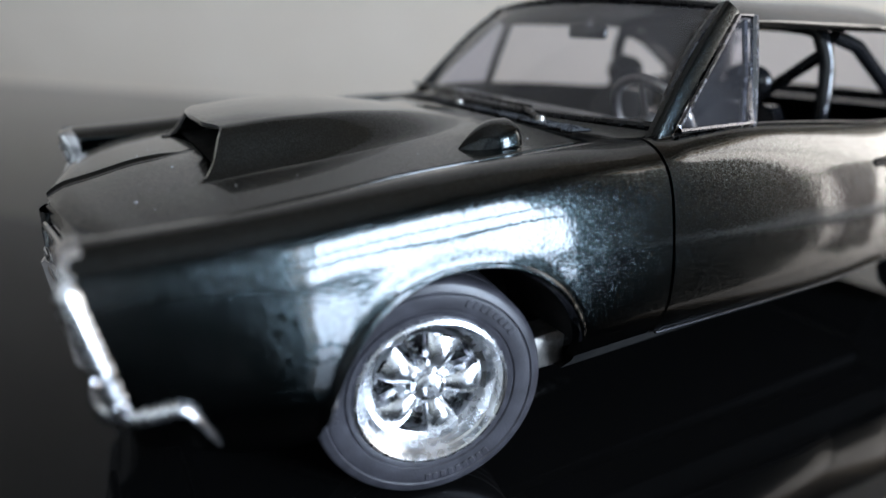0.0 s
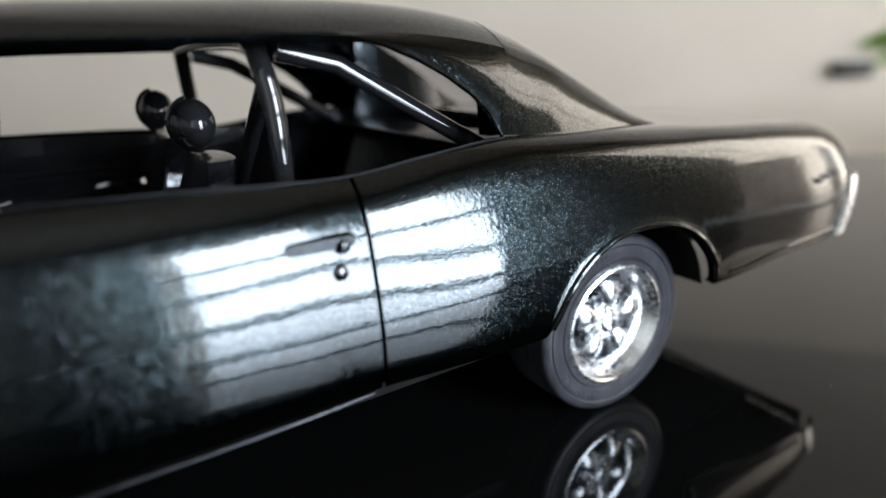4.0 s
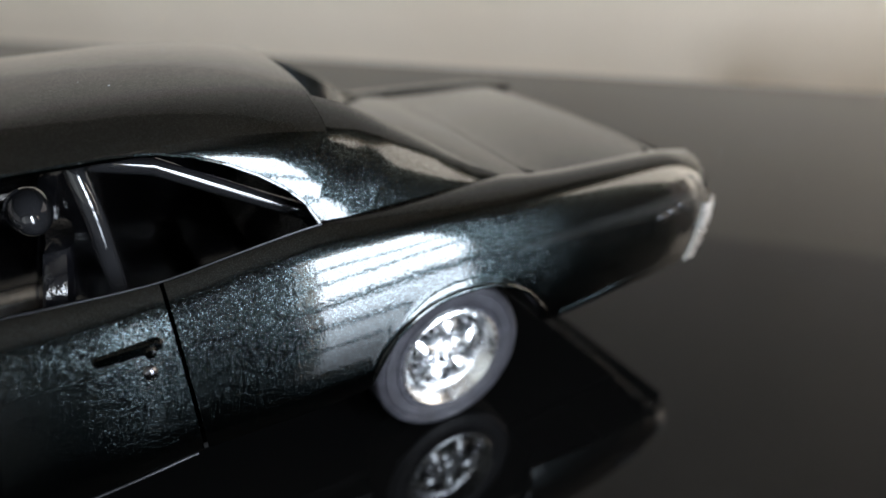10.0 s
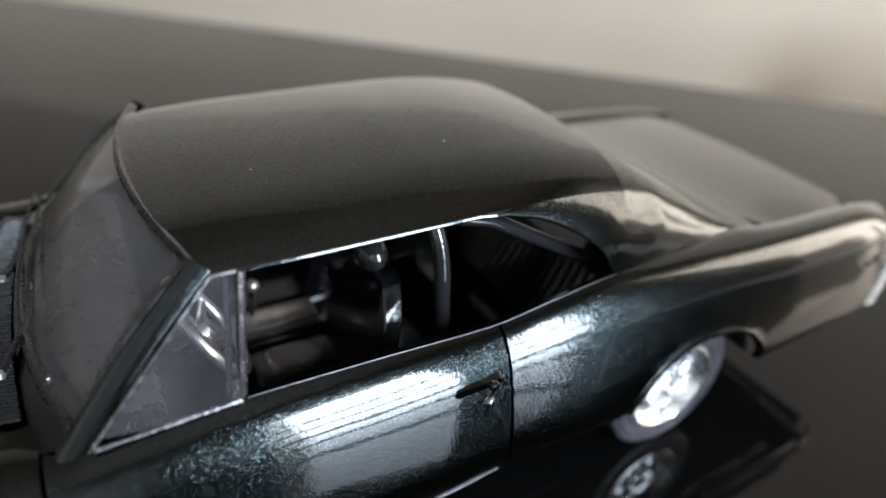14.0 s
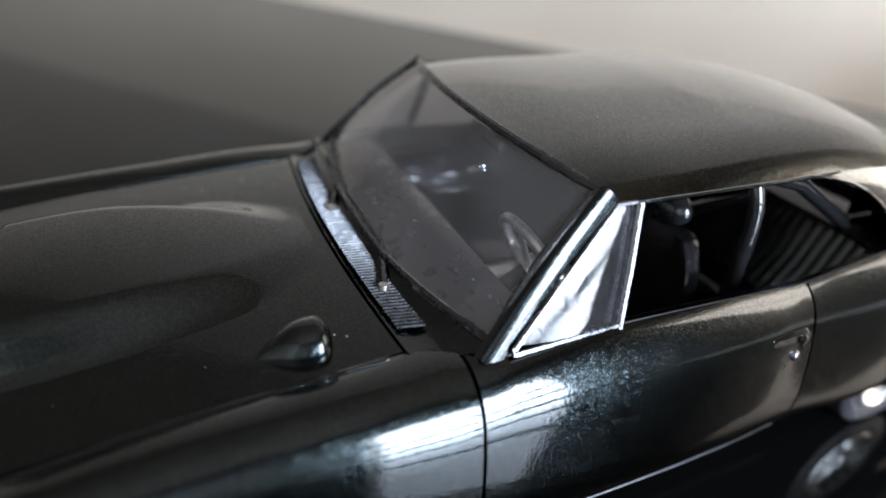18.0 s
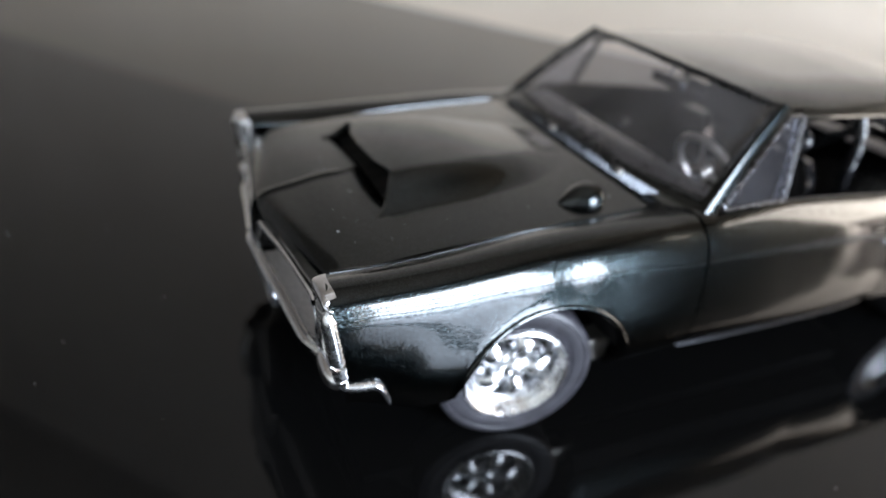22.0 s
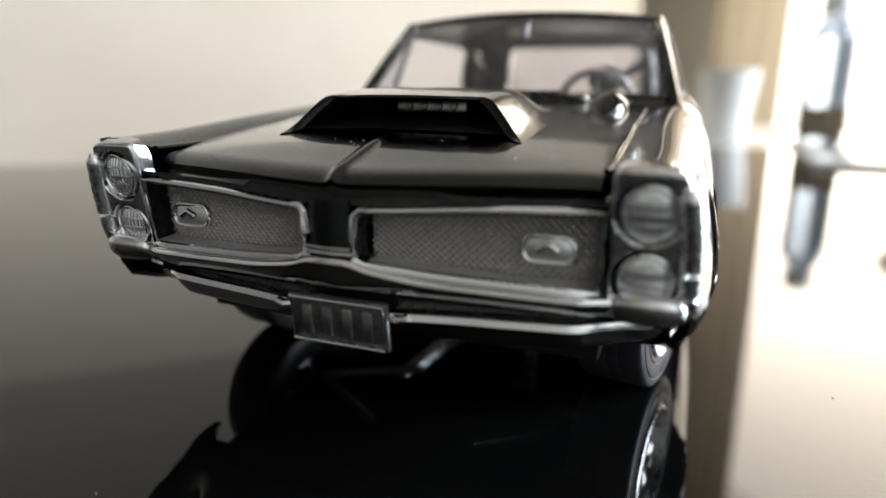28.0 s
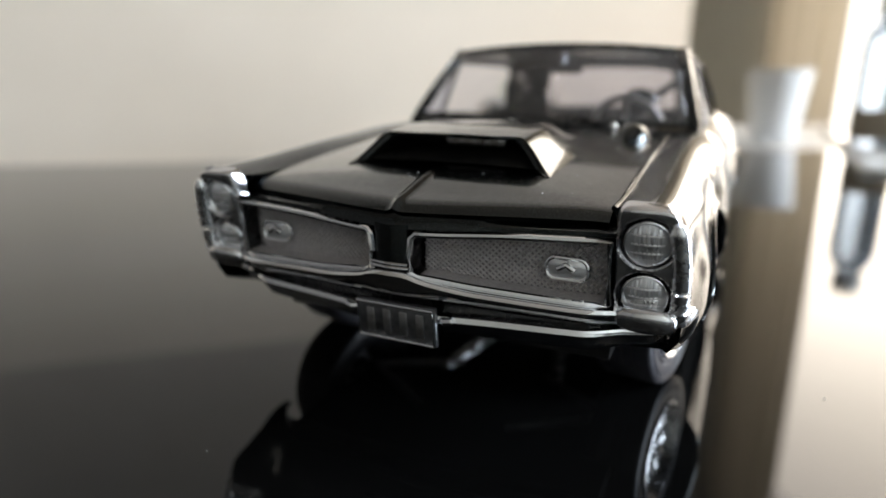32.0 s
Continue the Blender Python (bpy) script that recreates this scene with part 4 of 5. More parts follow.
roof = part("roof", sheet(roof_rows(), 0.03, (0.3, 0, 1.0)), PAINT, car)
SAIL_TOP = [roof_point(x, -1) for x in (0.50, 0.60, 0.70, 0.80, 0.90, 1.00, 1.08, 1.14)] + [(1.24, -0.630, 1.248), (1.34, -0.638, 1.206), (1.44, -0.635, 1.160), (1.54, -0.636, 1.110), (1.62, -0.640, 1.068), (1.70, -0.650, 1.030), (1.79, -0.664, 1.000)]
SAIL_LOW = [(0.50, -0.675, 1.328), (0.60, -0.680, 1.318), (0.70, -0.691, 1.294), (0.79, -0.705, 1.256), (0.87, -0.720, 1.210), (0.94, -0.737, 1.158), (0.99, -0.752, 1.105), (1.025, -0.770, 1.032), (1.13, -0.766, 1.022), (1.24, -0.755, 1.018), (1.35, -0.741, 1.014), (1.46, -0.727, 1.010), (1.57, -0.712, 1.006), (1.68, -0.697, 1.002), (1.79, -0.684, 0.997)]


def finer(points, k=3):
    res = []
    for a, b in zip(points, points[1:]):
        res += [Vector(a).lerp(Vector(b), q / k) for q in range(k)]
    return res + [Vector(points[-1])]


for s in (1, -1):
    top = finer([(x, y * s, z) for x, y, z in SAIL_TOP])
    low = finer([(x, y * s, z) for x, y, z in SAIL_LOW])
    rows = []
    for a, b in zip(top, low):
        row = []
        for k in range(9):
            t = k / 8
            p = a.lerp(b, t)
            w = (a - b).length
            row.append(p + Vector((0, -s * 0.065 * w * math.sin(math.pi * t), 0.02 * w * math.sin(math.pi * t))))
        rows.append(row)
    part("sail_side", sheet(rows[:22], 0.0, (0.9, 0, 1.0)), PAINT, roof)
    band = []
    for k, a in enumerate(top[21:]):
        q = k / (len(top) - 22)
        w, h = 0.16 * (1 - q) ** 0.85, 0.083 * (1 - q) ** 1.05
        rise = lambda v: (roof_point(1.14, 1 - 0.248 * v)[2] - roof_point(1.14, 1)[2]) / 0.0834
        over = [a + Vector((0, s * w * v, h * rise(v))) for v in (1.0, 0.85, 0.7, 0.55, 0.4, 0.25, 0.12)]
        edge = over[0]
        inner = [Vector((edge.x, s * min(-0.50, s * edge.y + 0.03), max(0.99, edge.z - 0.36))), edge + Vector((0, s * 0.012, -0.05 * (1 - q))), edge + Vector((0, s * 0.010, -0.006))]
        band.append(inner + over + rows[21 + k])
    band.insert(0, [p + Vector((-0.012, 0, 0.004)) for p in band[0]])
    part("sail_panel", sheet(band, 0.0, (1.2, 0, 0.9)), PAINT, roof, "sloping sail panel behind the side window")
    # window opening edge
    edge = [roof_point(x, -1) for x in np.linspace(-0.30, 0.5, 12)] + list(low[1:22])
    part("drip_rail", tube([(p[0], (abs(p[1]) + 0.004) * -s, p[2] - 0.004) for p in edge], 0.007, 6), PAINT, roof)
    # screen pillar
    a0, a1 = Vector((-0.715, -0.785 * s, 0.965)), Vector((-0.335, -0.662 * s, 1.350))
    along = (a1 - a0).normalized()
    outward = (Vector((0, -s, 0)) - along * along.dot(Vector((0, -s, 0)))).normalized()
    forward = outward.cross(along) * s
    if forward.x > 0:
        forward.negate()
    section = bend([(-0.030, -0.022, 0), (0.010, -0.026, 0), (0.019, -0.022, 0), (0.018, -0.010, 0), (0.013, 0.008, 0), (0.004, 0.026, 0), (-0.006, 0.033, 0), (-0.034, 0.030, 0)], 3)
    rows = []
    for t in np.linspace(-0.02, 1.02, 9):
        p = a0.lerp(a1, t) + Vector((-0.01 * math.sin(math.pi * t), 0, 0.008 * math.sin(math.pi * t)))
        rows.append([p + outward * c[0] + forward * c[1] for c in section])
    part("screen_pillar", sheet(rows, 0.0, (-0.4, 0, 1.0)), PAINT, car)
    # vent window: frame, post, pane
    post = part("vent_post", tube([(-0.300, -0.797 * s, 0.985), (-0.272, -0.748 * s, 1.16), (-0.240, -0.688 * s, 1.335)], 0.014, 8), DARK_METAL, car, "polished vent window post")
    part("vent_frame", tube([(-0.300, -0.800 * s, 1.002), (-0.66, -0.806 * s, 0.992), (-0.655, -0.80 * s, 1.005), (-0.315, -0.685 * s, 1.335), (-0.25, -0.688 * s, 1.335)], 0.008, 6), DARK_METAL, post)
    part("vent_inner_frame", tube([(-0.330, -0.778 * s, 1.00), (-0.302, -0.735 * s, 1.16), (-0.276, -0.680 * s, 1.32)], 0.010, 6), TRIM, post)
    pane = []
    for t in np.linspace(0, 1, 7):
        f, r = Vector((-0.650, -0.780, 1.0)).lerp(Vector((-0.315, -0.683, 1.33)), t), Vector((-0.305, -0.806, 1.0)).lerp(Vector((-0.245, -0.691, 1.33)), t)
        pane.append([(p.x, (p.y - 0.012 * (1 - t) * (1 - (2 * q - 1) ** 2)) * s, p.z) for p, q in ((f.lerp(r, q), q) for q in np.linspace(0, 1, 9))])
    part("vent_pane", sheet(pane, 0.0, (-0.4, 0, 1.0)), HAZED, post, "clear plastic vent window")
    part("belt_trim", tube([(x, -s * (inner_y(x) + 0.004), inner_z(x) + 0.002) for x in np.linspace(-0.70, 1.03, 30)], 0.0035, 6), SILL, car, "thin dark belt moulding")

# windscreen
def screen(t, v, grow=0.0):
    base = Vector((-0.695 - 0.135 * (1 - v * v), v * 0.742, 1.000 - 0.012 * (1 - v * v)))
    head = Vector((-0.352 - 0.10 * (1 - v * v), v * 0.638, 1.360 + 0.030 * (1 - v * v)))
    return base.lerp(head, t) + Vector((-0.02, 0, 0.02)) * math.sin(math.pi * t)


ws = part("windscreen", sheet([[screen(t, v) for v in np.linspace(-1, 1, 25)] for t in np.linspace(0, 1, 9)], 0.0, (0, 0, 0.9)), GLASS, car, "clear plastic windscreen")
rim = [screen(0, v) for v in np.linspace(-1, 1, 25)] + [screen(t, 1) for t in np.linspace(0.1, 0.9, 7)] + [screen(1, v) for v in np.linspace(1, -1, 25)] + [screen(t, -1) for t in np.linspace(0.9, 0.1, 7)]
part("windscreen_seal", tube(rim, 0.015, 8, closed=True), TRIM, ws, "black windscreen surround")
rw_rows = [[Vector((1.42 + 0.10 * (1 - v * v), v * 0.56, 0.995)).lerp(Vector((1.05, v * 0.52, 1.345)), t) for v in np.linspace(-1, 1, 17)] for t in np.linspace(0, 1, 7)]
rw = part("rear_window", sheet(rw_rows, 0.0, (0.8, 0, 0.9)), GLASS, car, "clear plastic rear window")
part("rear_window_seal", tube([rw_rows[0][k] for k in range(17)] + [r[-1] for r in rw_rows[1:]] + rw_rows[-1][-2::-1] + [r[0] for r in rw_rows[-2:0:-1]], 0.013, 6, closed=True), TRIM, rw)

# cowl with its louvre strip, wipers
cowl_rows = []
for k in range(9):
    t = k / 8
    row = []
    for v in np.linspace(-1, 1, 33):
        y0 = v * 0.69
        xr = -0.905 - 0.05 * (1 - v * v)
        xb = -0.700 - 0.135 * (1 - v * v)
        row.append((xr + (xb - xr) * t, v * (0.672 + 0.09 * t), 0.958 + 0.022 * (1 - v * v) * (1 - t) + 0.034 * t - 0.02 * math.sin(math.pi * t)))
    cowl_rows.append(row)
cowl = part("cowl", sheet(cowl_rows, 0.02, IN), PAINT, car)
for k in range(78):
    y = -0.575 + k * 1.15 / 77
    v = y / 0.69
    x = -0.885 - 0.05 * (1 - v * v)
    part("louvre", tube([(x, y, 0.966 + 0.016 * (1 - v * v)), (x + 0.078, y * 1.03, 0.972 + 0.008 * (1 - v * v))], 0.0055, 6), LOUVRE, cowl)
for y0, y1 in ((-0.40, 0.18), (0.12, 0.66)):
    wiper = part("wiper", tube([(-0.850 - 0.035 * (1 - (y0 / 0.7) ** 2), y0, 0.985), (-0.80, (y0 * 0.6 + y1 * 0.4), 1.006), (-0.755 - 0.06 * (1 - (y1 / 0.7) ** 2), y1, 1.016)], [0.012, 0.008, 0.006], 6), TRIM, cowl, "thin black wiper arm")
    part("blade", tube([(-0.790 - 0.045 * (1 - (q / 0.7) ** 2), q, 1.014) for q in np.linspace(y0 + 0.12, y1 + 0.06, 7)], 0.006, 6), TRIM, wiper)
    part("pivot", moved(lathe([(0.001, 0.02), (0.014, 0.018), (0.018, 0.0)], 14), Matrix.Translation((-0.853 - 0.035 * (1 - (y0 / 0.7) ** 2), y0, 0.978)) @ Matrix.Rotation(math.pi / 2, 4, "X")), SILVER, wiper)

# rear deck, trunk lid, tail
def deck_z(x, y):
    return inner_z(x) + 0.022 * (1 - (abs(y) / 0.69) ** 2) - 0.006


part("deck_panel", sheet([[(x, v * (inner_y(x) - 0.004), deck_z(x, v * 0.69)) for v in np.linspace(-1, 1, 29)] for x in np.linspace(1.40, 1.931, 12)], 0.02, IN), PAINT, car)


def lid_rows():
    rows = []
    for k in range(21):
        t = k / 20
        row = []
        for v in np.linspace(-1, 1, 33):
            a = abs(v)
            xf = 1.937 + 0.0 * a + 0.05 * max(0, (a - 0.88) / 0.12) ** 2
            xr = 2.625 - 0.05 * max(0, (a - 0.88) / 0.12) ** 2
            x = xf + (xr - xf) * t
            row.append((x, v * 0.681, deck_z(x, v * 0.69)))
        rows.append(row)
    return rows


part("trunk_lid", sheet(lid_rows(), 0.02, IN), PAINT, car, "flat trunk lid with a fine shut line")
part("deck_gutter", sheet([[(x, v * 0.688, deck_z(x, v * 0.69) - 0.045) for v in np.linspace(-1, 1, 21)] for x in np.linspace(1.90, 2.66, 8)], 0.0, IN), UNDER, car)
part("tail_deck", sheet([[(x, v * 0.686, deck_z(min(x, 2.86), v * 0.69) - 0.075 * max(0, (x - 2.650) / 0.255) ** 1.3) for v in np.linspace(-1, 1, 29)] for x in np.linspace(2.637, 2.905, 10)], 0.02, IN), PAINT, car)
part("tail_panel", sheet([[(2.885 - 0.05 * (0.9 - z) ** 2, v * 0.80, z) for v in np.linspace(-1, 1, 21)] for z in (0.52, 0.6, 0.7, 0.8, 0.86)], 0.0, IN), PAINT, car)


def rear_bar(y):
    a = abs(y)
    x = 2.905 - 0.05 * (a / 0.86) ** 2 - 0.6 * max(0, a - 0.80) ** 1.5
    lo = 0.485
    return [(x - 0.02, y, 0.705), (x + 0.015, y, 0.700), (x + 0.022, y, 0.675), (x + 0.0, y, 0.62), (x - 0.06, y, 0.55), (x - 0.12, y, lo + 0.01), (x - 0.17, y, lo)]


rows = bar_rows(-0.862, 0.862, 49, rear_bar)


def bumper_cap(row, o):
    mid = Vector((2.775, o * 0.872, 0.60))
    return [[Vector(p).lerp(mid, q) + Vector((0, o * d, 0)) for p in row] for q, d in ((0.12, 0.008), (0.5, 0.010), (1.0, 0.004))]


rows = bumper_cap(rows[0], -1)[::-1] + rows + bumper_cap(rows[-1], 1)
for o in (-1, 1):
    wing = []
    for z in np.linspace(0.478, 0.712, 12):
        xl, xr = 2.662 + (z - 0.478) * 0.52, 2.800 + (z - 0.478) * 0.47
        wing.append([(xl + (xr - xl) * q, o * (side_y(xl, max(z, 0.56)) + 0.010 - 0.055 * q ** 3 - (0.012 if q == 0 else 0)), z) for q in (0, 0.04, 0.2, 0.4, 0.6, 0.8, 0.93, 1.0)])
    part("bumper_wing", sheet(wing, 0.012, (2.6, 0, 0.6)), WHEEL_CHROME, car, "chrome bumper end on the tail's corner")
part("rear_bumper", sheet(rows, 0.0, (2.3, 0, 0.6)), WHEEL_CHROME, car, "chrome rear bumper with wrapped ends")

# underside, wheel housings, cabin tub
part("floor_pan", block(-2.05, 1.25, -0.66, 0.66, 0.27, 0.33, 0.01), UNDER, car)
part("trunk_floor", block(1.25, 2.72, -0.60, 0.60, 0.46, 0.50, 0.01), UNDER, car)
for xc in (AXLE_F, AXLE_R):
    for s in (1, -1):
        rows = []
        for y in (0.52, 0.86):
            rows.append([(xc + math.cos(a) * 0.42, s * y, HUB_Z + math.sin(a) * 0.41) for a in np.linspace(0.18, math.pi - 0.18, 17)])
        part("wheel_housing", join(sheet(rows, 0.0), sheet([rows[0], [(xc, s * 0.52, HUB_Z)] * 17], 0.0)), UNDER, car)
    part("axle", tube([(xc, -0.62, HUB_Z), (xc, 0.62, HUB_Z)], 0.035, 10), UNDER, car)
part("firewall", block(-0.80, -0.76, -0.76, 0.76, 0.30, 0.95, 0.005), UNDER, car)
part("trunk_bulkhead", block(1.30, 1.34, -0.72, 0.72, 0.30, 0.985, 0.005), CABIN, car)
part("cabin_floor", block(-0.78, 1.32, -0.74, 0.74, 0.335, 0.36, 0.004), CABIN, car)
part("parcel_shelf", block(1.02, 1.44, -0.70, 0.70, 0.965, 0.985, 0.004), CABIN, car)
for s in (1, -1):
    pts = [(-0.42, s * 0.18, 0.30), (-0.9, s * 0.22, 0.25), (-1.3, s * 0.30, 0.30), (-1.42, s * 0.34, 0.42)]
    part("exhaust_header", tube(bend(pts, 5), 0.035, 8), WHEEL_CHROME, car, "bright exhaust pipe under the floor")
    part("suspension_arm", tube([(AXLE_F - 0.28, s * 0.20, 0.26), (AXLE_F, s * 0.60, 0.24), (AXLE_F + 0.26, s * 0.22, 0.26)], 0.022, 8), DULL_CHROME, car)
    part("frame_rail", block(-1.22, -1.02, -s * 0.74 - 0.05, -s * 0.74 + 0.05, 0.28, 0.40, 0.01), SILVER, car)
    panel = part("door_panel", sheet([[(x, -s * (inner_y(x) - 0.03 - 0.02 * (1 - t)), 0.36 + (inner_z(x) - 0.37) * t) for t in np.linspace(0, 1, 5)] for x in np.linspace(-0.70, 1.30, 16)], 0.0, (0.3, -s * 1.5, 0.7)), CABIN, car)
    for x0, x1, z0, z1, r in ((-0.52, 0.36, 0.845, 0.905, 0.011), (-0.34, 0.40, 0.745, 0.815, 0.007), (-0.58, 0.44, 0.50, 0.715, 0.006)):
        ring = [(x, -s * (inner_y(x) - 0.045), z) for x, z in [(q, z0) for q in np.linspace(x0, x1, 9)] + [(q, z1) for q in np.linspace(x1, x0, 9)]]
        part("panel_frame", tube(ring, r, 8, closed=True), CABIN_GLOSS, panel, "raised gloss frame on the door panel")
    part("door_pull", tube([(0.02, -s * 0.735, 0.765), (0.05, -s * 0.715, 0.775), (0.17, -s * 0.715, 0.775), (0.20, -s * 0.735, 0.765)], 0.011, 8), CHROME, panel, "small chrome door pull")
    part("crank_boss", moved(lathe([(0.001, 0.020), (0.022, 0.018), (0.028, 0.0)], 20), Matrix.Translation((-0.38, -s * 0.735, 0.70)) @ Matrix.Rotation(math.pi if s < 0 else 0, 4, "X")), CHROME, panel)
    part("arm_rest", moved(block(-0.22, 0.30, -0.045, 0.045, 0.66, 0.72, 0.02), Matrix.Translation((0, -s * 0.69, 0))), CABIN, panel)
    part("window_crank", tube([(-0.38, -s * 0.715, 0.70), (-0.36, -s * 0.695, 0.73), (-0.29, -s * 0.69, 0.75)], 0.012, 8), CHROME, panel)

dash = part("dashboard", sheet([[(x, v * 0.70, z) for v in np.linspace(-1, 1, 17)] for x, z in ((-0.80, 0.955), (-0.70, 0.985), (-0.56, 0.985), (-0.50, 0.968), (-0.485, 0.93), (-0.52, 0.86), (-0.53, 0.76), (-0.60, 0.70))], 0.0, (-0.8, 0, 0.8)), DASH, car, "black satin dashboard")
for k, y in enumerate((-0.52, -0.40, -0.28, -0.16)):
    part("gauge", moved(lathe([(0.001, 0.006), (0.036, 0.006), (0.042, 0.014), (0.046, 0.0)], 20), Matrix.Translation((-0.510, y, 0.885)) @ Matrix.Rotation(-math.pi / 2, 4, "Z")), SILVER, dash)
part("glove_box_trim", block(-0.52, -0.505, 0.18, 0.56, 0.865, 0.905, 0.004), SILVER, dash)

centre, axis = Vector((-0.315, -0.38, 0.955)), Vector((-0.86, 0, -0.51))
a, b = Vector((0, 1, 0)), axis.cross(Vector((0, 1, 0))).normalized()
wheel_pts = [centre + a * math.cos(q) * 0.185 + b * math.sin(q) * 0.185 for q in np.linspace(0, math.tau, 33)[:-1]]
steering = part("steering_wheel", tube(wheel_pts, 0.019, 10, closed=True), SILVER, car, "silver three-spoke steering wheel")
for q in (0.1, math.pi - 0.1, math.pi * 1.5):
    part("spoke", tube([centre + axis * 0.03, centre + (a * math.cos(q) + b * math.sin(q)) * 0.180], [0.022, 0.011], 8, flat=0.5), SILVER, steering)
part("hub", tube([centre + axis * 0.05, centre - axis * 0.008], [0.045, 0.036], 16), SILVER, steering)
part("column", tube([centre + axis * 0.04, centre + axis * 0.30], 0.028, 10), CABIN, steering)

for s in (-1, 1):
    y = 0.355 * s
    seat = part("bucket_seat", join(block(-0.20, 0.28, y - 0.24, y + 0.24, 0.44, 0.60, 0.05, 3), block(-0.18, 0.22, y - 0.18, y + 0.18, 0.36, 0.46, 0.02)), CABIN, car, "black moulded bucket seat")
    rows = []
    for t in np.linspace(0, 1, 12):
        z, x = 0.50 + 0.50 * t, 0.16 + 0.14 * t
        w = 0.235 * (1 - 0.45 * max(0, (t - 0.62) / 0.38) ** 2)
        ring = []
        for k in range(20):
            q = k * math.tau / 20
            cx, cy = math.cos(q), math.sin(q)
            hug = -0.045 * abs(cy) ** 3 if cx < 0 else 0
            ring.append((x + cx * 0.055 * (1 - 0.25 * t) + hug, y + math.copysign(abs(cy) ** 0.7, cy) * w, z))
        rows.append(ring + ring[:1])
    rows.append([(0.30, y, 1.005)] * 21)
    part("backrest", sheet(rows, 0.0, (0.23, y, 0.75)), CABIN, seat)
    bm = bmesh.new()
    bmesh.ops.create_uvsphere(bm, u_segments=24, v_segments=14, radius=1, matrix=Matrix.LocRotScale((0.245, y, 1.095), None, (0.062, 0.115, 0.072)))
    part("headrest", bm, CABIN_GLOSS, seat)
    part("headrest_seam", tube([(0.245 - 0.064 * math.cos(q), y, 1.095 + 0.074 * math.sin(q)) for q in np.linspace(-1.4, 1.4, 13)], 0.007, 6), CABIN, seat)
bench = part("rear_bench", block(0.72, 1.12, -0.62, 0.62, 0.40, 0.58, 0.04), CABIN, car)
for k in range(26):
    y = -0.60 + k * 0.048
    part("flute", tube([(0.98, y, 0.56), (1.10, y, 0.72), (1.20, y, 0.94)], 0.024, 8), CABIN, bench)
console = part("centre_console", block(-0.50, 0.30, -0.075, 0.075, 0.36, 0.57, 0.02), CABIN, car)
part("console_plate", block(-0.32, 0.14, -0.055, 0.075, 0.585, 0.640, 0.008), SILVER, console, "satin metal console plate")
part("shifter", tube([(-0.12, 0, 0.62), (-0.10, -0.01, 0.80)], 0.011, 8), CHROME, console)
bm = bmesh.new()
bmesh.ops.create_uvsphere(bm, u_segments=14, v_segments=10, radius=0.026, matrix=Matrix.Translation((-0.098, -0.01, 0.815)))
part("shift_knob", bm, SILVER, console)

mirror_ob = part("rear_view_mirror", block(-0.36, -0.335, -0.11, 0.11, 1.245, 1.295, 0.010), CABIN_GLOSS, car, "small interior mirror")
part("mirror_stem", tube([(-0.345, 0, 1.29), (-0.33, 0, 1.36)], 0.008, 6), CHROME, mirror_ob)
for k, y in enumerate((-0.46, -0.36, -0.24)):
    part("pedal", moved(block(-0.015, 0.015, -0.035, 0.035, -0.05, 0.05, 0.008), Matrix.Translation((-0.62, y, 0.47)) @ Matrix.Rotation(0.5, 4, "Y")), DARK_METAL, car)
for s_ in (-1, 1):
    part("dash_vent", block(-0.505, -0.488, s_ * 0.60 - 0.05, s_ * 0.60 + 0.05, 0.885, 0.925, 0.006), DARK_METAL, dash)
for k in range(5):
    part("dash_knob", moved(lathe([(0.001, 0.020), (0.010, 0.018), (0.013, 0.0)], 12), Matrix.Translation((-0.515, -0.06 + k * 0.045, 0.845)) @ Matrix.Rotation(-math.pi / 2, 4, "Z")), CHROME, dash)

# roll cage
hoop = [(0.42, -0.60, 0.36), (0.42, -0.60, 0.80), (0.415, -0.595, 1.10), (0.40, -0.56, 1.25), (0.39, -0.47, 1.315), (0.39, 0.0, 1.33), (0.39, 0.47, 1.315), (0.40, 0.56, 1.25), (0.415, 0.595, 1.10), (0.42, 0.60, 0.80), (0.42, 0.60, 0.36)]
cage = part("roll_cage", tube(bend(hoop, 5), 0.030, 10), CABIN_GLOSS, car, "gloss black tubular roll cage")
for s in (1, -1):
    part("cage_strut", tube([(0.44, s * 0.57, 1.285), (0.60, s * 0.585, 1.245), (1.12, s * 0.60, 0.945), (1.25, s * 0.60, 0.87)], 0.028, 10), CABIN_GLOSS, cage)
part("cage_brace", tube([(0.41, -0.57, 1.22), (0.43, 0.50, 0.42)], 0.026, 10), CABIN_GLOSS, cage)
part("headliner", sheet([[(x, v * 0.60, roof_point(x, v * 0.88)[2] - 0.035) for v in np.linspace(-1, 1, 13)] for x in np.linspace(-0.32, 1.04, 9)], 0.0), HEADLINER, roof, "smooth grey headliner")


# wheels
TYRE = [(0.200, -0.088), (0.208, -0.104), (0.222, -0.113), (0.238, -0.114), (0.242, -0.109), (0.246, -0.114), (0.276, -0.118), (0.290, -0.116), (0.293, -0.112), (0.297, -0.116), (0.314, -0.113), (0.323, -0.107), (0.328, -0.095),
        (0.3285, -0.045), (0.325, -0.042), (0.325, -0.036), (0.329, -0.033), (0.329, -0.006), (0.325, -0.003), (0.325, 0.003), (0.329, 0.006), (0.329, 0.033), (0.325, 0.036), (0.325, 0.042), (0.3285, 0.045),
        (0.328, 0.095), (0.322, 0.107), (0.312, 0.112), (0.276, 0.118), (0.222, 0.113), (0.200, 0.10)]
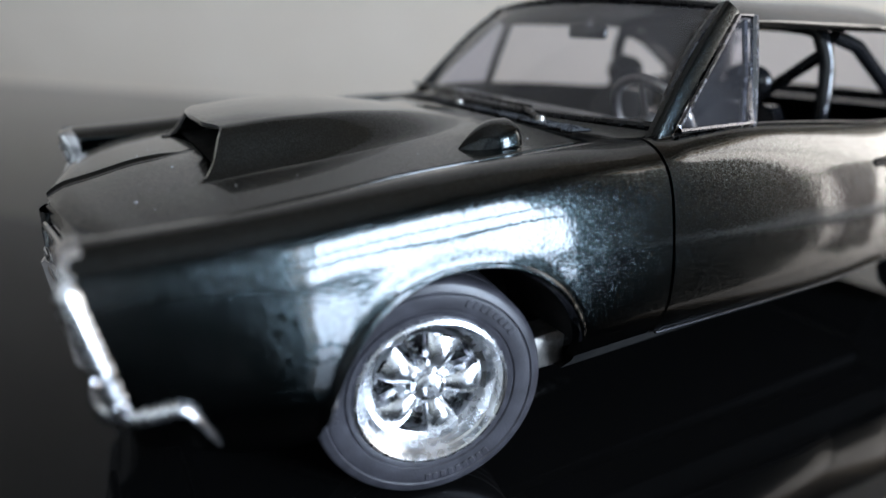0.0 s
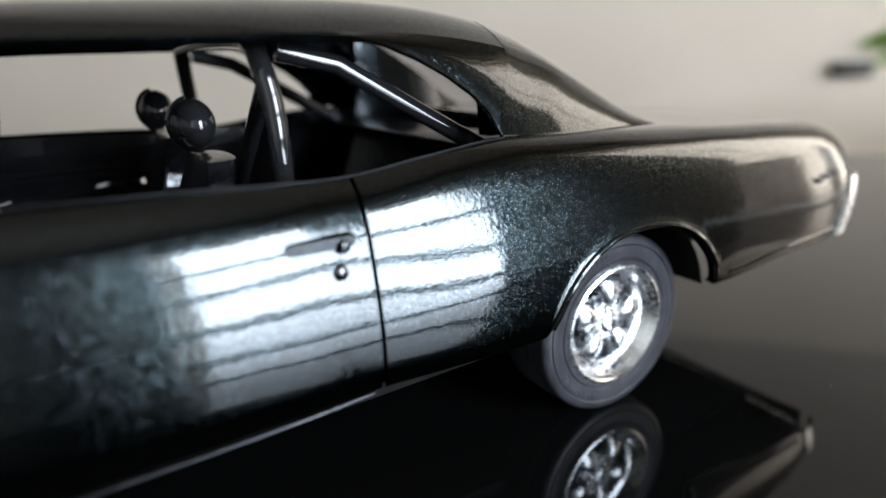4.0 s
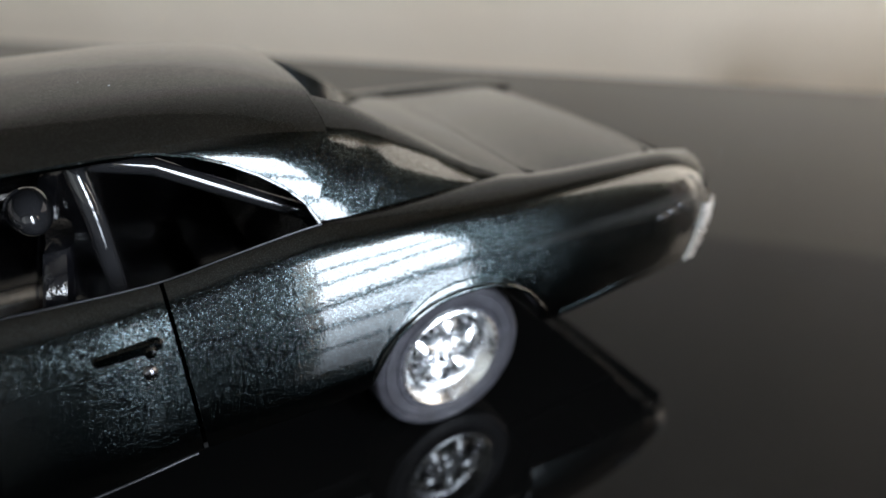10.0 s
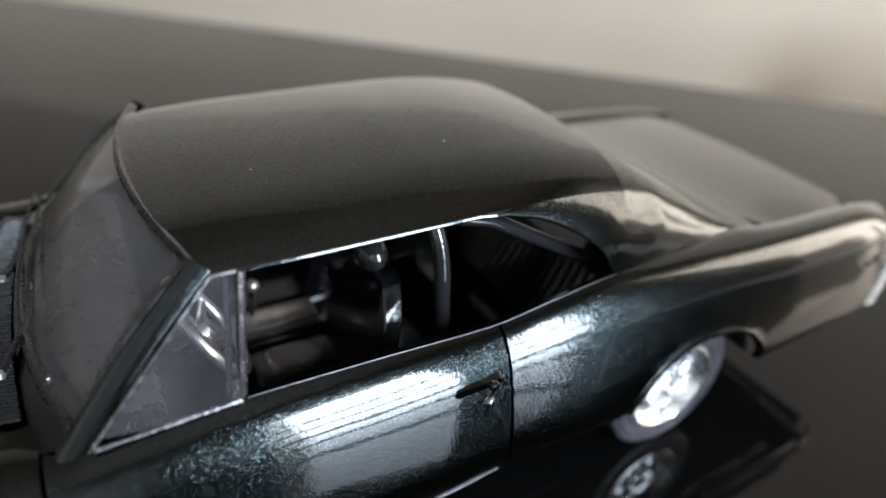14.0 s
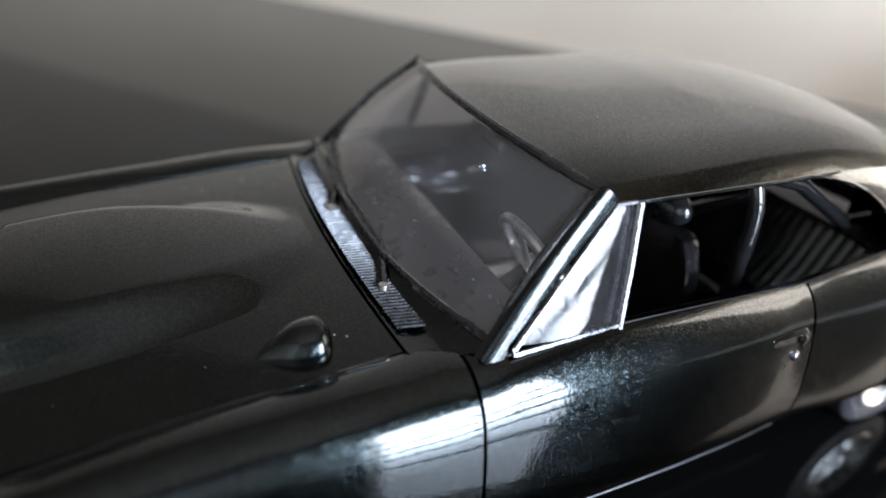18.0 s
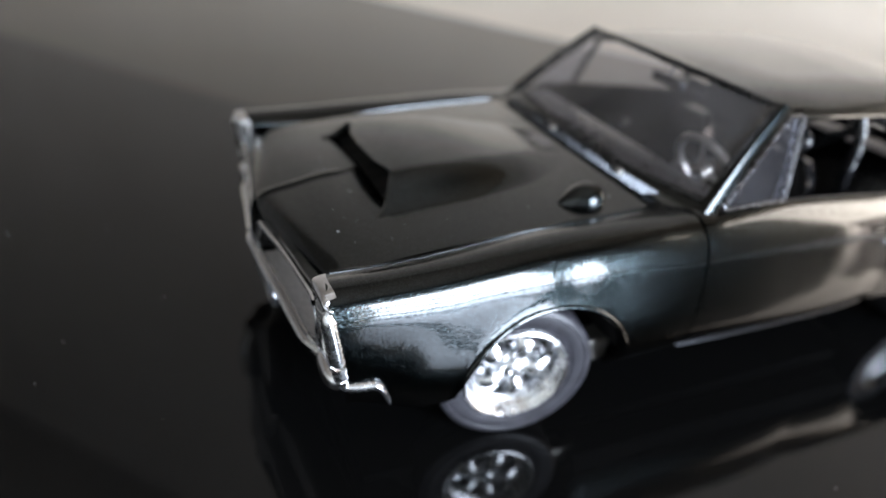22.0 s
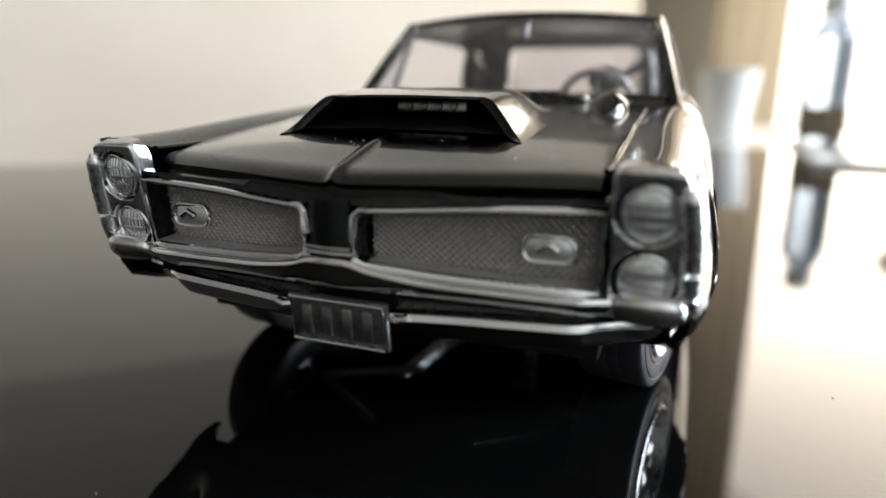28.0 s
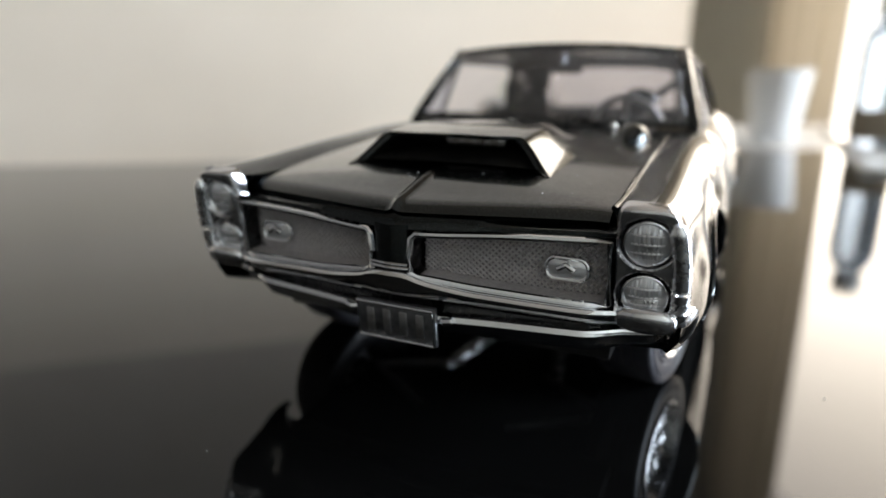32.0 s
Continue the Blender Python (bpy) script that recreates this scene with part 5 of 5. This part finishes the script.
RIM = [(0.223, -0.094), (0.225, -0.108), (0.219, -0.120), (0.211, -0.123), (0.204, -0.116), (0.201, -0.104), (0.196, -0.100), (0.192, -0.092), (0.178, -0.070), (0.162, -0.066), (0.156, -0.064), (0.151, -0.048), (0.146, 0.0), (0.10, 0.012), (0.01, 0.012)]
HUB = [(0.001, -0.110), (0.018, -0.110), (0.022, -0.104), (0.024, -0.093), (0.040, -0.091), (0.046, -0.085), (0.050, -0.068), (0.066, -0.062), (0.072, -0.050), (0.074, 0.0)]


def spoke_mesh():
    """One broad tapered spoke with a ridge, pointing up."""
    rows = []
    for t in np.linspace(0, 1, 7):
        r = 0.048 + 0.106 * t
        w = 0.023 + 0.027 * t
        y = -0.076 + 0.004 * t - 0.018 * math.sin(math.pi * t * 0.9)
        rows.append([(-w, y + 0.040, r), (-w, y + 0.010, r), (-w * 0.75, y + 0.002, r), (-w * 0.25, y - 0.004, r), (w * 0.25, y - 0.004, r), (w * 0.75, y + 0.002, r), (w, y + 0.010, r), (w, y + 0.040, r)])
    return sheet(rows, 0.0, (0, 0.2, 0.12))


def build_wheel():
    w = part("wheel", lathe(HUB, 32), WHEEL_CHROME, car, "chrome five-spoke wheel with a black tyre")
    tyre = part("tyre", lathe(TYRE, 72, closed=True), RUBBER, w, "matt black rubber tyre with faint raised marks")
    part("rim", lathe(RIM, 64), WHEEL_CHROME, w)
    for k in range(5):
        part("spoke", moved(spoke_mesh(), Matrix.Rotation(k * math.tau / 5 + 0.3, 4, "Y")), WHEEL_CHROME, w)
        for way in (-1, 1):
            bm = bmesh.new()
            lo, hi = [[bm.verts.new((x, y, r)) for r, x in ((0.062, -0.003), (0.062, 0.003), (0.138, 0.013), (0.138, -0.013))] for y in (0.008, -0.016)]
            bm.faces.new(hi)
            for j in range(4):
                bm.faces.new((lo[j], lo[(j + 1) % 4], hi[(j + 1) % 4], hi[j]))
            bmesh.ops.recalc_face_normals(bm, faces=bm.faces[:])
            part("slot", moved(bm, Matrix.Rotation(k * math.tau / 5 + 0.3 + way * 0.40, 4, "Y")), TRIM, w, "dark slot beside the spoke", smooth=False)
        q = k * math.tau / 5 + 0.3 + math.pi / 5
        part("lug_nut", moved(lathe([(0.001, -0.070), (0.012, -0.070), (0.016, -0.062), (0.016, -0.010)], 6), Matrix.Translation((math.sin(q) * 0.078, 0, math.cos(q) * 0.078))), WHEEL_CHROME, w)
    # raised marks on the sidewall, in three runs
    for start, count in ((0.35, 8), (2.5, 9), (4.55, 7)):
        for k in range(count):
            q = start + k * 0.085
            part("raised_mark", moved(block(-0.008, 0.008, -0.1195, -0.110, 0.262, 0.284, 0.002, 1), Matrix.Rotation(q, 4, "Y")), RUBBER, tyre)
    return w


first = build_wheel()
spots = [(x, s) for x in (AXLE_F, AXLE_R) for s in (-1, 1)]
for k, (x, s) in enumerate(spots):
    steer = radians(-11) if x == AXLE_F else 0
    m = Matrix.Translation(Vector((x - 0.02 * (x == AXLE_F), s * 0.712, HUB_Z)) * S) @ Matrix.Rotation(steer + (0 if s < 0 else math.pi), 4, "Z") @ Matrix.Rotation(0.5 * k, 4, "Y")
    if k == 0:
        first.matrix_basis = m
    else:
        copy_thing(first, m)


# ---- things beyond the table ----
FRAME = Matrix(((U.x, N.x, 0, 0), (U.y, N.y, 0, 0), (0, 0, 1, 0), (0, 0, 0, 1)))
TERRACOTTA = material("brown_glaze", (0.74, 0.52, 0.45), 0.4)
mottle(TERRACOTTA, 40.0, (0.69, 0.47, 0.40), (0.79, 0.57, 0.50))
BLUE = material("blue_glass", (0.50, 0.62, 0.78), 0.15, coat=0.5)
mottle(BLUE, 30.0, (0.46, 0.58, 0.74), (0.54, 0.66, 0.82))
BLUE.node_tree.nodes["Principled BSDF"].inputs["Transmission Weight"].default_value = 0.75
LEAF = material("leaf", (0.24, 0.46, 0.04), 0.45)
mottle(LEAF, 80.0, (0.16, 0.34, 0.03), (0.32, 0.56, 0.06))
DARK = material("dark_clay", (0.07, 0.065, 0.058), 0.5)
mottle(DARK, 60.0, (0.05, 0.047, 0.042), (0.09, 0.084, 0.075))

low_table = tagged(new("side_table"), "white side table in bright window light behind the black table", "table")
part("table_top", moved(block(0.36, 1.22, 0.280, 0.62, -0.026, -0.001, 0.004), FRAME), WHITE, low_table, scale=1, smooth=False)
for u, n in ((0.40, 0.325), (1.18, 0.325), (0.40, 0.58), (1.18, 0.58)):
    part("leg", moved(block(u - 0.02, u + 0.02, n - 0.02, n + 0.02, LOW, -0.026, 0.003), FRAME), WHITE, low_table, scale=1)

# a thin glossy white board, a corner turned towards the car
GLOSS_WHITE = material("white_lacquer", (0.85, 0.85, 0.84), 0.12, ior=1.6)
mottle(GLOSS_WHITE, 60.0, 0.10, 0.16, "Roughness")
BOARD = Matrix.Translation(room(0.272, 0.136, 0.0)) @ FRAME @ Matrix.Rotation(radians(-45.4), 4, "Z")
board = tagged(new("white_board"), "thin glossy white board lying across the two tables", "board")
part("panel", moved(block(0.0, 0.26, 0.0, 0.50, 0.0004, 0.0032, 0.001), BOARD), GLOSS_WHITE, board, scale=1)
part("rim", moved(tube([(0.003, 0.003, 0.0031), (0.257, 0.003, 0.0031), (0.257, 0.497, 0.0031), (0.003, 0.497, 0.0031)], 0.0006, 6, closed=True), BOARD), GLOSS_WHITE, board, scale=1)


def turned(name, profile, mat, place, label, category, parent=None):
    """A vessel turned round the upright axis, from (radius, height) pairs."""
    bm = moved(lathe([(r, z) for r, z in profile], 32), Matrix.Translation(place) @ Matrix.Rotation(math.pi / 2, 4, "X"))
    ob = part(name, bm, mat, parent, scale=1)
    return tagged(ob, label, category) if parent is None else ob


def leaves(name, parent, place, count, reach, size, seed):
    rnd = random.Random(seed)
    bm = bmesh.new()
    for k in range(count):
        q, up = rnd.uniform(0, math.tau), rnd.uniform(0.15, 1.0)
        way = Vector((math.cos(q), math.sin(q), up)).normalized()
        root = Vector(place) + Vector((rnd.uniform(-1, 1), rnd.uniform(-1, 1), 0)) * reach * 0.2
        side = way.cross(Vector((0, 0, 1))).normalized()
        length, w = reach * rnd.uniform(0.6, 1.1), size * rnd.uniform(0.7, 1.2)
        mid = []
        for j in range(6):
            t = j / 5
            p = root + way * length * t - Vector((0, 0, 1)) * length * 0.35 * t * t
            half = w * math.sin(math.pi * min(0.97, 0.08 + t * 0.92)) * (0.2 if t < 0.35 else 1)
            mid.append((bm.verts.new(p - side * half + Vector((0, 0, half * 0.3))), bm.verts.new(p), bm.verts.new(p + side * half + Vector((0, 0, half * 0.3)))))
        for a, b in zip(mid, mid[1:]):
            bm.faces.new((a[0], a[1], b[1], b[0]))
            bm.faces.new((a[1], a[2], b[2], b[1]))
    return part(name, bm, LEAF, parent, scale=1)


pot = tagged(new("potted_plant"), "pale brown glazed flowerpot with a yellow-green plant on the white board", "plant")
p = room(0.490, 0.180, 0.0032)
turned("pot", [(0.001, 0.0), (0.030, 0.0), (0.033, 0.006), (0.036, 0.084), (0.039, 0.088), (0.039, 0.097), (0.034, 0.097), (0.032, 0.085), (0.001, 0.085)], TERRACOTTA, p, "", "", pot)
leaves("leaves", pot, p + Vector((0, 0, 0.088)), 36, 0.06, 0.009, 3)
bottle = tagged(new("bottle"), "slim grey-blue glass bottle with a pale label on the white board", "bottle")
p = room(0.420, 0.250, 0.0032)
flask = turned("body", [(0.001, 0.0), (0.016, 0.0), (0.018, 0.003), (0.018, 0.082), (0.016, 0.092), (0.010, 0.100), (0.0095, 0.108), (0.001, 0.108)], BLUE, p, "", "", bottle)
turned("label_band", [(0.0183, 0.008), (0.0186, 0.009), (0.0186, 0.030), (0.0183, 0.031)], CREAM, p, "", "", flask)
turned("cap", [(0.0105, 0.104), (0.0115, 0.105), (0.0115, 0.118), (0.010, 0.120), (0.001, 0.120)], WHITE, p, "", "", bottle)
turned("cup", [(0.001, 0.0), (0.018, 0.0), (0.022, 0.004), (0.029, 0.066), (0.030, 0.069), (0.027, 0.069), (0.020, 0.008), (0.001, 0.006)], WHITE, room(0.440, 0.375, -0.001), "small white cup on the white side table", "cup")

plant = tagged(new("wall_planter"), "tiny dark wall bracket with a bright green sprig", "plant")
q = room(0.312, BACK - 0.008, 0.018)
bm = block(-0.022, 0.022, -0.006, 0.008, -0.009, 0.009, 0.004)
part("bracket", moved(bm, Matrix.Translation(q) @ FRAME), DARK, plant, scale=1)
part("stem", tube([q + U * 0.01, q + U * 0.025 + Vector((0, 0, 0.005)), q + U * 0.04 + Vector((0, 0, 0.018))], 0.003, 8), LEAF, plant, scale=1)
sprig = leaves("leaves", plant, Vector((0, 0, 0)), 34, 0.042, 0.015, 5)
sprig.data.transform(Matrix.Translation(q + U * 0.046 + Vector((0, 0, 0.024))) @ FRAME @ Matrix.Diagonal((1.0, 0.22, 1.0, 1.0)))

# curtain at the second window
CURTAIN = bpy.data.materials.new("curtain_cloth")
CURTAIN.use_nodes = True
cloth = node(CURTAIN, "ShaderNodeBsdfTranslucent", Color=(0.21, 0.195, 0.165, 1))
weave = node(CURTAIN, "ShaderNodeTexNoise", Scale=260.0, Detail=4.0)
wire(CURTAIN, coords(CURTAIN), "Object", weave, "Vector")
blend = CURTAIN.node_tree.nodes.new("ShaderNodeMixShader")
blend.inputs[0].default_value = 0.5
body = CURTAIN.node_tree.nodes["Principled BSDF"]
body.inputs["Base Color"].default_value = (0.80, 0.74, 0.62, 1)
body.inputs["Roughness"].default_value = 0.9
dent = node(CURTAIN, "ShaderNodeBump", Strength=0.4, Distance=0.001)
wire(CURTAIN, weave, "Fac", dent, "Height")
wire(CURTAIN, dent, "Normal", body, "Normal")
wire(CURTAIN, cloth, 0, blend, 1)
wire(CURTAIN, body, 0, blend, 2)
wire(CURTAIN, blend, 0, CURTAIN.node_tree.nodes["Material Output"], "Surface")
curtain = tagged(new("curtain"), "cream cloth curtain drawn aside at the bright window", "curtain")
part("cloth", sheet([[room(1.262 + 0.012 * math.sin(n * 95.0) + 0.004 * math.sin(n * 31.0 + z), n, z) for z in np.linspace(-0.14, 1.36, 6)] for n in np.linspace(1.02, 1.26, 70)], 0.0), CURTAIN, curtain, scale=1)
part("rod", tube([room(1.262, 0.32, 1.37), room(1.262, 1.30, 1.37)], 0.008, 10), WHITE, curtain, scale=1)

# a little dust on the table and the paint
DUST = material("dust", (0.72, 0.72, 0.74), 0.8)
mottle(DUST, 2000.0, (0.6, 0.6, 0.62), (0.8, 0.8, 0.82))
rnd = random.Random(11)


def specks(spots, size):
    bm = bmesh.new()
    for x, y, z in spots:
        r = size * rnd.uniform(0.4, 1.0) ** 2
        m = Matrix.LocRotScale((x, y, z + r * 0.3), None, (r * rnd.uniform(0.6, 1.8), r * rnd.uniform(0.6, 1.4), r * 0.5))
        bmesh.ops.create_icosphere(bm, subdivisions=1, radius=1.0, matrix=m)
    return bm


def anywhere(x0, x1, y0, y1):
    return rnd.uniform(x0, x1), rnd.uniform(y0, y1)


table_dust = [(*anywhere(-4.0, 4.5, -4.5, -0.98), 0.0) for k in range(70)] + [(*anywhere(2.98, 6.0, -1.2, 2.0), 0.0) for k in range(25)] + [(*anywhere(-5.0, -2.5, -1.5, 1.5), 0.0) for k in range(16)]
tagged(part("table_dust", specks(table_dust, 0.0055), DUST, None, smooth=False), "scattered pale dust specks on the black table", "dust", kind="stuff")
hood_dust = [(x, y, hood_z(x, y)) for x, y in (anywhere(-2.2, -1.0, -0.62, 0.62) for k in range(120)) if abs(y) > 0.45 or x < -2.02]
tagged(part("dust", specks(hood_dust, 0.003), DUST, hood, "tiny pale dust specks", smooth=False), kind="stuff")
roof_dust = [roof_point(x, v) for x, v in (anywhere(-0.2, 1.0, -0.8, 0.8) for k in range(16))]
tagged(part("dust", specks(roof_dust, 0.003), DUST, roof, "tiny pale dust specks", smooth=False), kind="stuff")
